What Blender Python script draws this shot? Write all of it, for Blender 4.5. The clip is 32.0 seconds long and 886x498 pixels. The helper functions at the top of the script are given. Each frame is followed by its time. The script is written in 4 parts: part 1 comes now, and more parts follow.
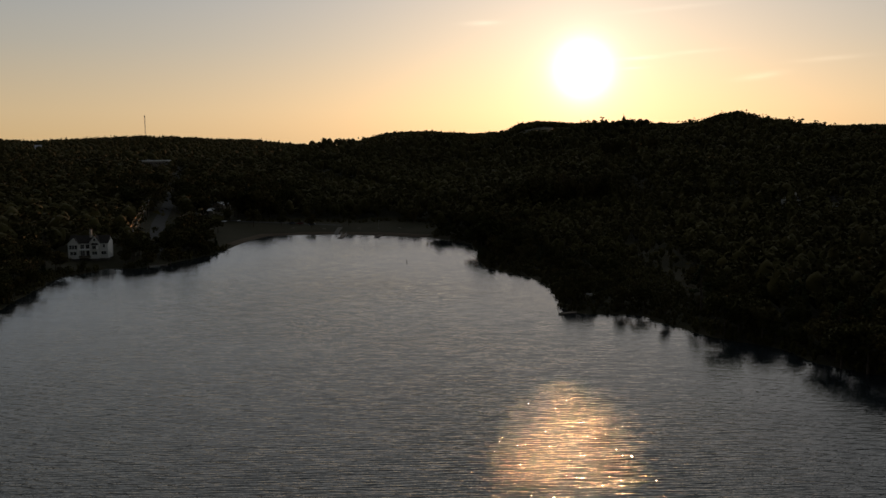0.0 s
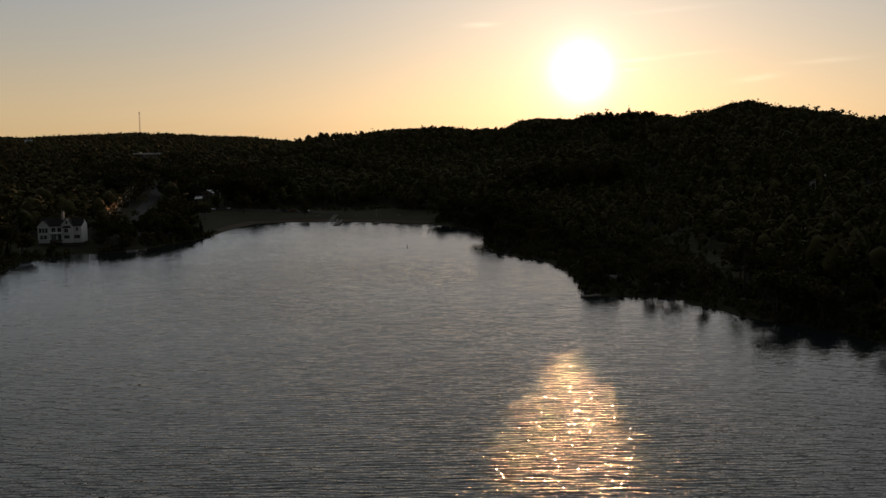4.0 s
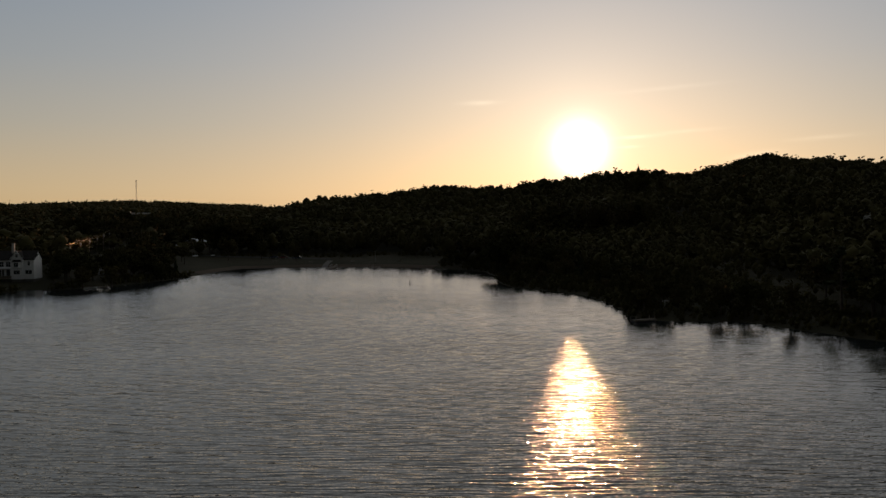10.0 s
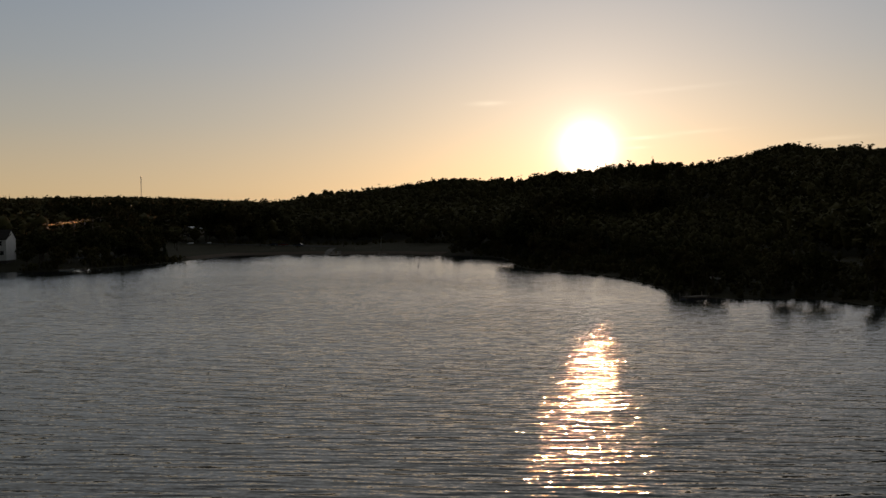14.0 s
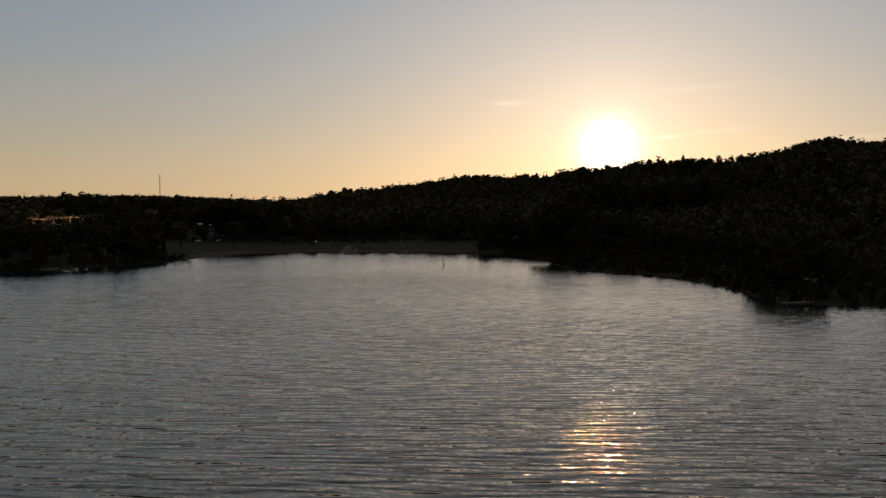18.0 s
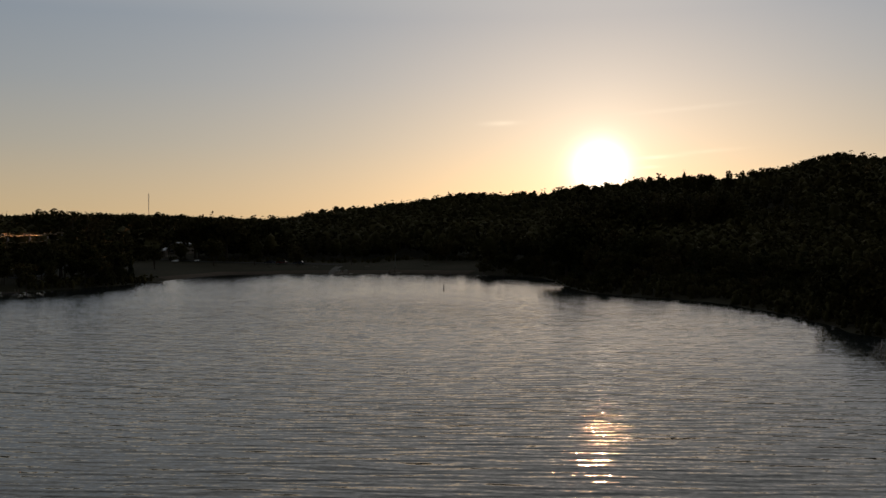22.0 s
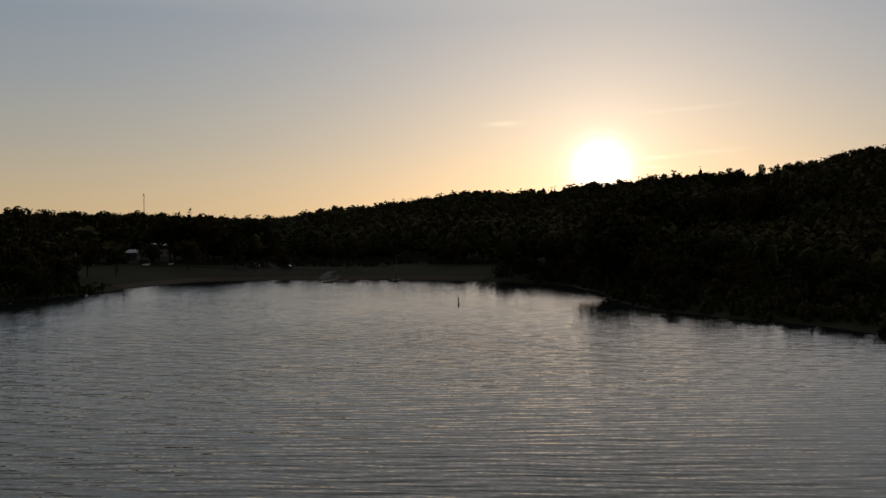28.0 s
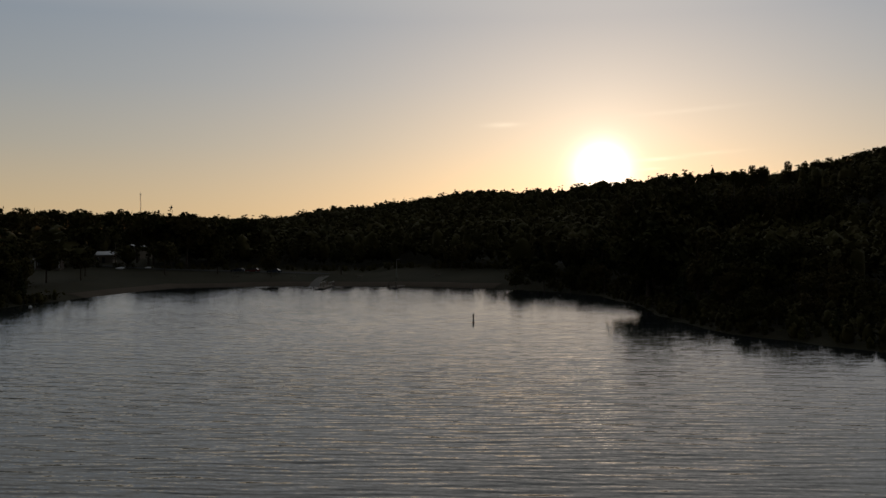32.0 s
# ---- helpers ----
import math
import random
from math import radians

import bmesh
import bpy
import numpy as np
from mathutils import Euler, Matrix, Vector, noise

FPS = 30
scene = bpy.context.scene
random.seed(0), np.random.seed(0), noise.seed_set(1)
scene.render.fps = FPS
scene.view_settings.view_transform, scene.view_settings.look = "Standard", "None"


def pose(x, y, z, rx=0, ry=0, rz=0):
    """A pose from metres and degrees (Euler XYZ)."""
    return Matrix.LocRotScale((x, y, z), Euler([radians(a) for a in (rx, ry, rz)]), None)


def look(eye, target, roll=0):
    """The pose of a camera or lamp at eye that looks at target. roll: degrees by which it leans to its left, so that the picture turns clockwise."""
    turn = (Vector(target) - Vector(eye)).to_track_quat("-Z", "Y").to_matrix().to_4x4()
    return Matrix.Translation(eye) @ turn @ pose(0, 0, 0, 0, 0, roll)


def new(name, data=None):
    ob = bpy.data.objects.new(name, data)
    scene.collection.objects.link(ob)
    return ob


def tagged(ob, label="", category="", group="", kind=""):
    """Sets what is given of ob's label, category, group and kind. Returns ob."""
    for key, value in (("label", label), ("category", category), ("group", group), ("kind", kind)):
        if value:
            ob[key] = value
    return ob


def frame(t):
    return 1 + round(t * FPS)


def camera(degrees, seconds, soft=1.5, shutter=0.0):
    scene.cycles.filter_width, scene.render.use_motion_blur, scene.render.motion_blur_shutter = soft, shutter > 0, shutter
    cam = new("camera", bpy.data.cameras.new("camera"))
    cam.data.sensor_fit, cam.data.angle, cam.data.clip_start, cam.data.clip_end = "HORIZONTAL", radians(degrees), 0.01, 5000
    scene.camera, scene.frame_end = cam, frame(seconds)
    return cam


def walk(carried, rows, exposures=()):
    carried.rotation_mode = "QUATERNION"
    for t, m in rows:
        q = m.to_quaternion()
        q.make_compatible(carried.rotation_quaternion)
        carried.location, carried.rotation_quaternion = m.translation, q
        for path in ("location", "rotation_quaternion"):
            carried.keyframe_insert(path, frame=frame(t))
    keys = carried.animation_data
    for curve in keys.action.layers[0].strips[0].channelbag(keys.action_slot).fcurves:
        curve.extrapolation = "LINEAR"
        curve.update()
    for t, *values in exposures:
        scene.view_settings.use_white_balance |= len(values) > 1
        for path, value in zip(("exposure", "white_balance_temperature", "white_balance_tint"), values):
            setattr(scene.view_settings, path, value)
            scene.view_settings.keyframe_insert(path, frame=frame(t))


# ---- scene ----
cam = camera(48.1, 32.0)
PATH = [
    (0, 2.58, -8.35, 48.10, 0.58, -5.94, 0.58),
    (0.5, 2.21, -3.23, 47.39, 0.55, -5.97, 0.57),
    (1, 1.94, 0.93, 46.10, 0.52, -5.94, 0.55),
    (1.5, 1.95, 4.60, 44.70, 0.55, -5.94, 0.54),
    (2, 1.99, 8.32, 43.33, 0.58, -5.91, 0.52),
    (2.5, 1.69, 12.36, 42.03, 0.55, -5.94, 0.52),
    (4.5, -0.27, 28.85, 36.19, 0.46, -5.71, 0.56),
    (5, -0.52, 33.31, 34.61, 0.46, -3.67, 0.58),
    (5.5, -1.04, 37.64, 33.00, 0.40, -1.78, 0.59),
    (6, -1.43, 41.96, 31.56, 0.40, -1.60, 0.59),
    (6.5, -1.56, 45.97, 30.20, 0.43, -1.58, 0.60),
    (7, -1.75, 49.80, 28.77, 0.43, -1.58, 0.60),
    (7.5, -2.03, 53.79, 27.23, 0.43, -1.55, 0.60),
    (8, -2.32, 58.03, 25.77, 0.46, -1.55, 0.60),
    (8.5, -2.51, 62.25, 24.33, 0.43, -1.52, 0.60),
    (9, -2.56, 66.28, 22.79, 0.46, -1.49, 0.59),
    (9.5, -2.71, 70.24, 21.28, 0.49, -1.49, 0.59),
    (10, -3.11, 74.24, 19.97, 0.43, -1.49, 0.58),
    (10.5, -3.45, 78.48, 19.22, 0.40, -1.49, 0.58),
    (11, -3.39, 82.25, 18.99, 0.49, -1.46, 0.58),
    (11.5, -3.49, 85.73, 18.81, 0.63, -1.52, 0.57),
    (12, -4.00, 90.02, 18.11, 0.83, -1.49, 0.56),
    (12.5, -4.30, 93.92, 16.87, 0.86, -1.49, 0.53),
    (13, -4.42, 97.21, 15.55, 0.83, -1.46, 0.50),
    (13.5, -4.57, 100.68, 14.27, 0.86, -1.49, 0.47),
    (14, -4.72, 104.14, 12.96, 0.86, -1.46, 0.45),
    (14.5, -4.89, 107.93, 11.71, 0.86, -1.46, 0.43),
    (16.5, -5.99, 125.29, 11.31, 0.83, -1.52, 0.43),
    (17, -6.74, 129.09, 11.35, 1.52, -1.52, 0.44),
    (17.5, -7.00, 133.23, 11.37, 2.01, -1.49, 0.45),
    (18, -7.30, 137.52, 11.33, 2.04, -1.46, 0.46),
    (18.5, -7.79, 141.85, 11.26, 2.01, -0.92, 0.47),
    (19, -8.16, 145.91, 11.25, 2.01, -0.32, 0.48),
    (19.5, -8.38, 149.96, 11.15, 1.92, -0.32, 0.49),
    (20, -8.76, 154.27, 10.95, 1.60, -0.29, 0.50),
    (20.5, -9.14, 158.22, 10.79, 1.60, -0.29, 0.50),
    (21, -9.46, 161.90, 10.74, 1.60, -0.29, 0.50),
    (21.5, -9.92, 165.84, 10.79, 1.60, -0.29, 0.50),
    (22, -10.28, 169.95, 10.80, 1.60, -0.32, 0.50),
    (22.5, -10.43, 174.07, 10.80, 1.60, -0.32, 0.50),
    (23, -10.79, 178.36, 10.89, 1.60, -0.32, 0.50),
    (23.5, -11.13, 182.52, 10.91, 1.63, -0.32, 0.50),
    (24, -11.41, 186.78, 10.90, 1.60, -0.29, 0.50),
    (24.5, -11.63, 191.12, 10.86, 1.60, -0.29, 0.50),
    (25, -11.87, 195.19, 10.85, 1.63, -0.29, 0.50),
    (25.5, -12.47, 199.63, 10.92, 1.63, -0.29, 0.51),
    (27.5, -14.16, 216.43, 11.07, 1.66, -0.29, 0.55),
    (28, -14.13, 220.66, 11.06, 1.66, -0.29, 0.54),
    (28.5, -14.51, 224.72, 11.04, 1.66, -0.23, 0.53),
    (29, -14.84, 228.80, 11.09, 1.66, -0.26, 0.51),
    (29.5, -15.09, 233.09, 11.22, 1.66, -0.29, 0.49),
    (30, -15.46, 237.65, 11.32, 1.69, -0.29, 0.46),
    (30.5, -15.75, 242.12, 11.31, 1.66, -0.26, 0.44),
    (31, -16.00, 246.16, 11.38, 1.66, -0.26, 0.43),
    (31.5, -16.31, 250.35, 11.46, 1.69, -0.26, 0.42),
    (32, -16.69, 255.10, 11.43, 1.69, -0.23, 0.41),
]
walk(cam, [(t, pose(x, y, z, 90 + pitch, 0, yaw) @ pose(0, 0, 0, 0, 0, -lean)) for t, x, y, z, yaw, pitch, lean in PATH],
     exposures=[(0.0, 0.12), (4.4, 0.12), (5.6, 0.0), (32.0, 0.0)])

# ---- light: a low sun over the ridge, clear evening sky ----
SUN_AZ, SUN_EL = 7.45, 4.19
SUN_DIR = Vector((math.sin(radians(SUN_AZ)) * math.cos(radians(SUN_EL)), math.cos(radians(SUN_AZ)) * math.cos(radians(SUN_EL)), math.sin(radians(SUN_EL))))


def build_world():
    w = bpy.data.worlds.new("evening_sky")
    scene.world = w
    w.use_nodes = True
    nt = w.node_tree
    nt.nodes.clear()
    out = nt.nodes.new("ShaderNodeOutputWorld")
    sky = nt.nodes.new("ShaderNodeTexSky")
    sky.sky_type = "NISHITA"
    sky.sun_disc = False
    sky.sun_elevation = radians(SUN_EL)
    sky.sun_rotation = radians(SUN_AZ)
    sky.altitude = 250
    sky.air_density, sky.dust_density, sky.ozone_density = 1.0, 2.2, 1.0
    b1 = nt.nodes.new("ShaderNodeBackground")
    b1.inputs[1].default_value = 0.012
    nt.links.new(sky.outputs[0], b1.inputs[0])
    # the sun's disc, widened to paint its bloom, and its aureole: brightness by the angle from the sun
    tc = nt.nodes.new("ShaderNodeTexCoord")
    dot = nt.nodes.new("ShaderNodeVectorMath")
    dot.operation = "DOT_PRODUCT"
    dot.inputs[1].default_value = SUN_DIR
    nt.links.new(tc.outputs["Generated"], dot.inputs[0])

    def calc(op, a, b=None):
        n = nt.nodes.new("ShaderNodeMath")
        n.operation = op
        for i, v in enumerate((a, b)):
            if v is None:
                continue
            if isinstance(v, (int, float)):
                n.inputs[i].default_value = v
            else:
                nt.links.new(v, n.inputs[i])
        return n.outputs[0]

    ang = calc("MULTIPLY", calc("ARCCOSINE", calc("MINIMUM", dot.outputs["Value"], 1.0)), 57.2958)
    core = calc("MULTIPLY", calc("EXPONENT", calc("MULTIPLY", calc("POWER", calc("DIVIDE", ang, 1.22), 2.0), -1.0)), 1.7)
    inner = calc("MULTIPLY", calc("EXPONENT", calc("DIVIDE", ang, -1.9)), 0.48)
    outer = calc("MULTIPLY", calc("EXPONENT", calc("DIVIDE", ang, -20.0)), 0.262)

    def glow(strength, colour):
        b = nt.nodes.new("ShaderNodeBackground")
        b.inputs[0].default_value = (*colour, 1)
        nt.links.new(strength, b.inputs[1])
        return b.outputs[0]

    # evening air: warm and bright near the horizon, grey-blue higher up, but for one added pale band
    sep = nt.nodes.new("ShaderNodeSeparateXYZ")
    nt.links.new(tc.outputs["Generated"], sep.inputs[0])
    ramp = nt.nodes.new("ShaderNodeValToRGB")
    # pale band at 0.32 to 0.5, above the view, added to brighten the water
    stops = [(0.0, (0.465, 0.312, 0.132)), (0.035, (0.43, 0.32, 0.178)), (0.10, (0.292, 0.27, 0.228)), (0.16, (0.217, 0.235, 0.252)),
             (0.22, (0.174, 0.208, 0.252)), (0.32, (0.36, 0.36, 0.345)), (0.5, (0.36, 0.36, 0.345)), (1.0, (0.12, 0.14, 0.18))]
    for k, (at, c) in enumerate(stops):
        e = ramp.color_ramp.elements[k] if k < 2 else ramp.color_ramp.elements.new(at)
        e.position, e.color = at, (*c, 1)
    nt.links.new(sep.outputs["Z"], ramp.inputs[0])
    b3 = nt.nodes.new("ShaderNodeBackground")
    nt.links.new(ramp.outputs[0], b3.inputs[0])
    # the eastern half of the dome, away from the sun, is already dusky
    west = nt.nodes.new("ShaderNodeMapRange")
    west.interpolation_type = "SMOOTHSTEP"
    for k, v in ((1, -0.5), (2, 0.75), (3, 0.13), (4, 1.0)):
        west.inputs[k].default_value = v
    nt.links.new(dot.outputs["Value"], west.inputs[0])
    nt.links.new(west.outputs[0], b3.inputs[1])
    # a few thin streaks of cirrus: azimuth, elevation, length, height and slope in degrees
    azimuth = calc("MULTIPLY", calc("ARCTAN2", sep.outputs["X"], sep.outputs["Y"]), 57.2958)
    height = calc("MULTIPLY", calc("ARCSINE", sep.outputs["Z"]), 57.2958)
    streaks = None
    for a0, e0, long, tall, slope, power in ((1.8, 6.85, 0.95, 0.13, 0.02, 0.09), (10.6, 4.75, 1.1, 0.09, 0.04, 0.12), (10.2, 4.2, 0.6, 0.07, 0.03, 0.10), (13.4, 5.0, 1.6, 0.10, 0.05, 0.05),
                                             (17.0, 3.6, 1.1, 0.16, 0.12, 0.08), (12.2, 7.4, 2.6, 0.12, 0.06, 0.035), (20.5, 4.4, 1.6, 0.12, 0.05, 0.05)):
        da = calc("SUBTRACT", azimuth, a0)
        de = calc("SUBTRACT", calc("SUBTRACT", height, e0), calc("MULTIPLY", da, slope))
        q = calc("ADD", calc("POWER", calc("DIVIDE", da, long), 2.0), calc("POWER", calc("DIVIDE", de, tall), 2.0))
        one = calc("MULTIPLY", calc("EXPONENT", calc("MULTIPLY", q, -1.0)), power)
        streaks = one if streaks is None else calc("ADD", streaks, one)
    fibre = nt.nodes.new("ShaderNodeTexNoise")
    stretch = nt.nodes.new("ShaderNodeMapping")
    stretch.inputs["Scale"].default_value = (70, 70, 420)
    nt.links.new(tc.outputs["Generated"], stretch.inputs["Vector"])
    nt.links.new(stretch.outputs[0], fibre.inputs["Vector"])
    fibre.inputs["Scale"].default_value, fibre.inputs["Detail"].default_value = 1.0, 4
    streaks = calc("MULTIPLY", streaks, calc("MULTIPLY_ADD", fibre.outputs["Fac"], 1.8))
    total = b1.outputs[0]
    for layer in (b3.outputs[0], glow(core, (1.0, 0.95, 0.87)), glow(inner, (1.0, 0.88, 0.74)), glow(outer, (0.76, 0.84, 0.95)), glow(streaks, (1.0, 0.88, 0.66))):
        add = nt.nodes.new("ShaderNodeAddShader")
        nt.links.new(total, add.inputs[0])
        nt.links.new(layer, add.inputs[1])
        total = add.outputs[0]
    nt.links.new(total, out.inputs[0])


build_world()
sun_data = bpy.data.lights.new("sun", "SUN")
sun_data.energy, sun_data.angle, sun_data.color = 1.1, radians(0.53), (1.0, 0.49, 0.22)
sun = new("sun", sun_data)
sun.matrix_world = look(SUN_DIR * 100, (0, 0, 0))

# ---- materials ----


def material(name, colour, rough=0.8, metal=0.0, vary=0.25, scale=1.0, bump=0.0, bump_scale=None, second=None, by_object=0.0, by_island=0.0):
    """A surface of one base colour, broken up at two scales, with fine relief."""
    m = bpy.data.materials.new(name)
    m.use_nodes = True
    nt = m.node_tree
    bsdf = nt.nodes["Principled BSDF"]
    bsdf.inputs["Roughness"].default_value, bsdf.inputs["Metallic"].default_value = rough, metal
    geo = nt.nodes.new("ShaderNodeTexCoord")

    def noise_tex(sc, detail):
        n = nt.nodes.new("ShaderNodeTexNoise")
        n.inputs["Scale"].default_value, n.inputs["Detail"].default_value = sc, detail
        nt.links.new(geo.outputs["Object"], n.inputs["Vector"])
        return n.outputs["Fac"]

    big, small = noise_tex(scale, 3), noise_tex(scale * 9, 4)
    mix = nt.nodes.new("ShaderNodeMix")
    mix.data_type = "RGBA"
    c = Vector(colour)
    d = Vector(second) if second else c * (1 - vary)
    mix.inputs["A"].default_value = (*(c * (1 + (0 if second else vary * 0.5))), 1)
    mix.inputs["B"].default_value = (*d, 1)
    add = nt.nodes.new("ShaderNodeMath")
    add.operation = "MULTIPLY_ADD"
    nt.links.new(small, add.inputs[0])
    add.inputs[1].default_value = 0.6
    s2 = nt.nodes.new("ShaderNodeMath")
    s2.operation = "MULTIPLY_ADD"
    nt.links.new(big, s2.inputs[0])
    s2.inputs[1].default_value, s2.inputs[2].default_value = 1.6, -0.6
    nt.links.new(s2.outputs[0], add.inputs[2])
    add.use_clamp = True
    nt.links.new(add.outputs[0], mix.inputs["Factor"])
    colour_out = mix.outputs["Result"]
    if by_object or by_island:
        hsv = nt.nodes.new("ShaderNodeHueSaturation")
        if by_object:
            rnd = nt.nodes.new("ShaderNodeObjectInfo").outputs["Random"]
        else:
            rnd = nt.nodes.new("ShaderNodeNewGeometry").outputs["Random Per Island"]
        v = nt.nodes.new("ShaderNodeMath")
        v.operation = "MULTIPLY_ADD"
        amount = by_object or by_island
        v.inputs[1].default_value, v.inputs[2].default_value = amount, 1 - amount * 0.5
        nt.links.new(rnd, v.inputs[0])
        h = nt.nodes.new("ShaderNodeMath")
        h.operation = "MULTIPLY_ADD"
        h.inputs[1].default_value, h.inputs[2].default_value = -0.07 * amount, 0.5 + 0.035 * amount
        nt.links.new(rnd, h.inputs[0])
        nt.links.new(v.outputs[0], hsv.inputs["Value"])
        nt.links.new(h.outputs[0], hsv.inputs["Hue"])
        nt.links.new(colour_out, hsv.inputs["Color"])
        colour_out = hsv.outputs["Color"]
    nt.links.new(colour_out, bsdf.inputs["Base Color"])
    if bump:
        b = nt.nodes.new("ShaderNodeBump")
        b.inputs["Strength"].default_value, b.inputs["Distance"].default_value = 1.0, bump
        nt.links.new(noise_tex(bump_scale or scale * 9, 5), b.inputs["Height"])
        nt.links.new(b.outputs[0], bsdf.inputs["Normal"])
    return m


def water_material():
    """Lake water: a near-black body under wind ripples of four sizes, whose slopes tilt the surface facet by facet."""
    m = bpy.data.materials.new("lake_water")
    m.use_nodes = True
    nt = m.node_tree
    bsdf = nt.nodes["Principled BSDF"]
    bsdf.inputs["Base Color"].default_value = (0.012, 0.016, 0.018, 1)
    bsdf.inputs["IOR"].default_value = 1.333
    bsdf.inputs["Roughness"].default_value = 0.07
    tc = nt.nodes.new("ShaderNodeTexCoord")

    def vec(op, a, b=None):
        n = nt.nodes.new("ShaderNodeVectorMath")
        n.operation = op
        for i, v in enumerate((a, b)):
            if v is None:
                continue
            if isinstance(v, tuple):
                n.inputs[i].default_value = v
            else:
                nt.links.new(v, n.inputs[i])
        return n.outputs[0]

    def number(op, a, b, c=0.0):
        n = nt.nodes.new("ShaderNodeMath")
        n.operation = op
        for i, v in enumerate((a, b, c)):
            if isinstance(v, float):
                n.inputs[i].default_value = v
            else:
                nt.links.new(v, n.inputs[i])
        return n.outputs[0]

    def ripples(cells, stretch, turn, seed):
        mp = nt.nodes.new("ShaderNodeMapping")
        mp.inputs["Location"].default_value = (seed, seed * 0.7, seed * 1.3)
        mp.inputs["Rotation"].default_value = (0, 0, radians(turn))
        mp.inputs["Scale"].default_value = (cells * stretch, cells, 1)
        nt.links.new(tc.outputs["Object"], mp.inputs["Vector"])
        n = nt.nodes.new("ShaderNodeTexNoise")
        n.inputs["Scale"].default_value, n.inputs["Detail"].default_value = 1.0, 1.0
        nt.links.new(mp.outputs[0], n.inputs["Vector"])
        return vec("SUBTRACT", n.outputs["Color"], (0.5, 0.5, 0.5))

    # slopes across and along the wind: cells per metre, length of crests, bearing, steepness
    slope = None
    for cells, stretch, turn, seed, across, along in RIPPLES:
        one = vec("MULTIPLY", ripples(cells, stretch, turn, seed), (across, along, 0.0))
        slope = one if slope is None else vec("ADD", slope, one)
    # trains of wavelets: length in metres, bearing, steepness, how much they wander
    wander = nt.nodes.new("ShaderNodeTexNoise")
    wander.inputs["Scale"].default_value, wander.inputs["Detail"].default_value = 1.0, 2.0
    drawn = nt.nodes.new("ShaderNodeMapping")
    drawn.inputs["Scale"].default_value = (0.09, 0.26, 1)
    nt.links.new(tc.outputs["Object"], drawn.inputs["Vector"])
    nt.links.new(drawn.outputs[0], wander.inputs["Vector"])
    for long, turn, steep, roam in TRAINS:
        k = math.tau / long
        way = nt.nodes.new("ShaderNodeVectorMath")
        way.operation = "DOT_PRODUCT"
        way.inputs[1].default_value = (k * math.sin(radians(turn)), k * math.cos(radians(turn)), 0)
        nt.links.new(tc.outputs["Object"], way.inputs[0])
        level = number("SINE", number("MULTIPLY_ADD", wander.outputs["Fac"], roam, way.outputs["Value"]), 0.0)
        lift = nt.nodes.new("ShaderNodeCombineXYZ")
        nt.links.new(number("MULTIPLY", level, steep), lift.inputs["Y"])
        slope = vec("ADD", slope, lift.outputs[0])
    # calm and ruffled patches, calmest in the lee of the shores
    cat = nt.nodes.new("ShaderNodeTexNoise")
    cat.inputs["Scale"].default_value, cat.inputs["Detail"].default_value = 0.02, 2
    nt.links.new(tc.outputs["Object"], cat.inputs["Vector"])
    patch = number("MULTIPLY_ADD", cat.outputs["Fac"], 1.0, 0.5)
    lee = nt.nodes.new("ShaderNodeAttribute")
    lee.attribute_name = "wind"
    force = nt.nodes.new("ShaderNodeCombineXYZ")
    nt.links.new(number("MULTIPLY", patch, lee.outputs["Fac"]), force.inputs["X"])
    chop = nt.nodes.new("ShaderNodeAttribute")
    chop.attribute_name = "chop"
    nt.links.new(number("MULTIPLY", patch, chop.outputs["Fac"]), force.inputs["Y"])
    # plus a fixed lean south, put in to brighten the lake's reflection
    facet = vec("NORMALIZE", vec("ADD", vec("MULTIPLY", slope, force.outputs[0]), (0.0, -SOUTH_LEAN, 1.0)))
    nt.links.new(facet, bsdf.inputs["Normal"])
    return m


RIPPLES = ((1.1, 0.16, -4, 11.0, 0.10, 0.26), (2.6, 0.3, 3, 23.0, 0.32, 0.26), (6.0, 0.5, -2, 41.0, 0.52, 0.24))
TRAINS = ((0.85, 3, 0.058, 14.0), (1.2, -5, 0.050, 10.0), (0.55, 8, 0.040, 22.0))
SOUTH_LEAN = 0.05  # even southward lean added to all facets so far water reflects brighter sky
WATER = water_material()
GRASS = material("rough_grass", (0.040, 0.033, 0.017), 0.95, vary=0.5, scale=0.05, bump=0.15, bump_scale=1.5, second=(0.022, 0.023, 0.011))
SAND = material("beach_sand", (0.075, 0.056, 0.038), 0.95, vary=0.3, scale=0.2, bump=0.04, bump_scale=3)
ASPHALT = material("asphalt", (0.055, 0.054, 0.052), 0.95, vary=0.3, scale=0.3, bump=0.03, bump_scale=20)
for dull in (ASPHALT, GRASS, SAND):
    dull.node_tree.nodes["Principled BSDF"].inputs["Specular IOR Level"].default_value = 0.08
LEAVES = material("leaves", (0.064, 0.056, 0.018), 0.75, vary=0.4, scale=0.25, by_object=0.7)
LEAVES_FAR = material("leaves_far", (0.062, 0.054, 0.018), 0.8, vary=0.4, scale=0.02, by_island=0.3)
NEEDLES = material("needles", (0.040, 0.047, 0.019), 0.8, vary=0.35, scale=0.3, by_object=0.5)
BARK = material("bark", (0.085, 0.062, 0.045), 0.95, vary=0.5, scale=1.2, bump=0.05)
for dull in (LEAVES, LEAVES_FAR, NEEDLES):
    dull.node_tree.nodes["Principled BSDF"].inputs["Specular IOR Level"].default_value = 0.05
WHITE_BOARD = material("white_clapboard", (0.82, 0.81, 0.79), 0.6, vary=0.12, scale=0.6)
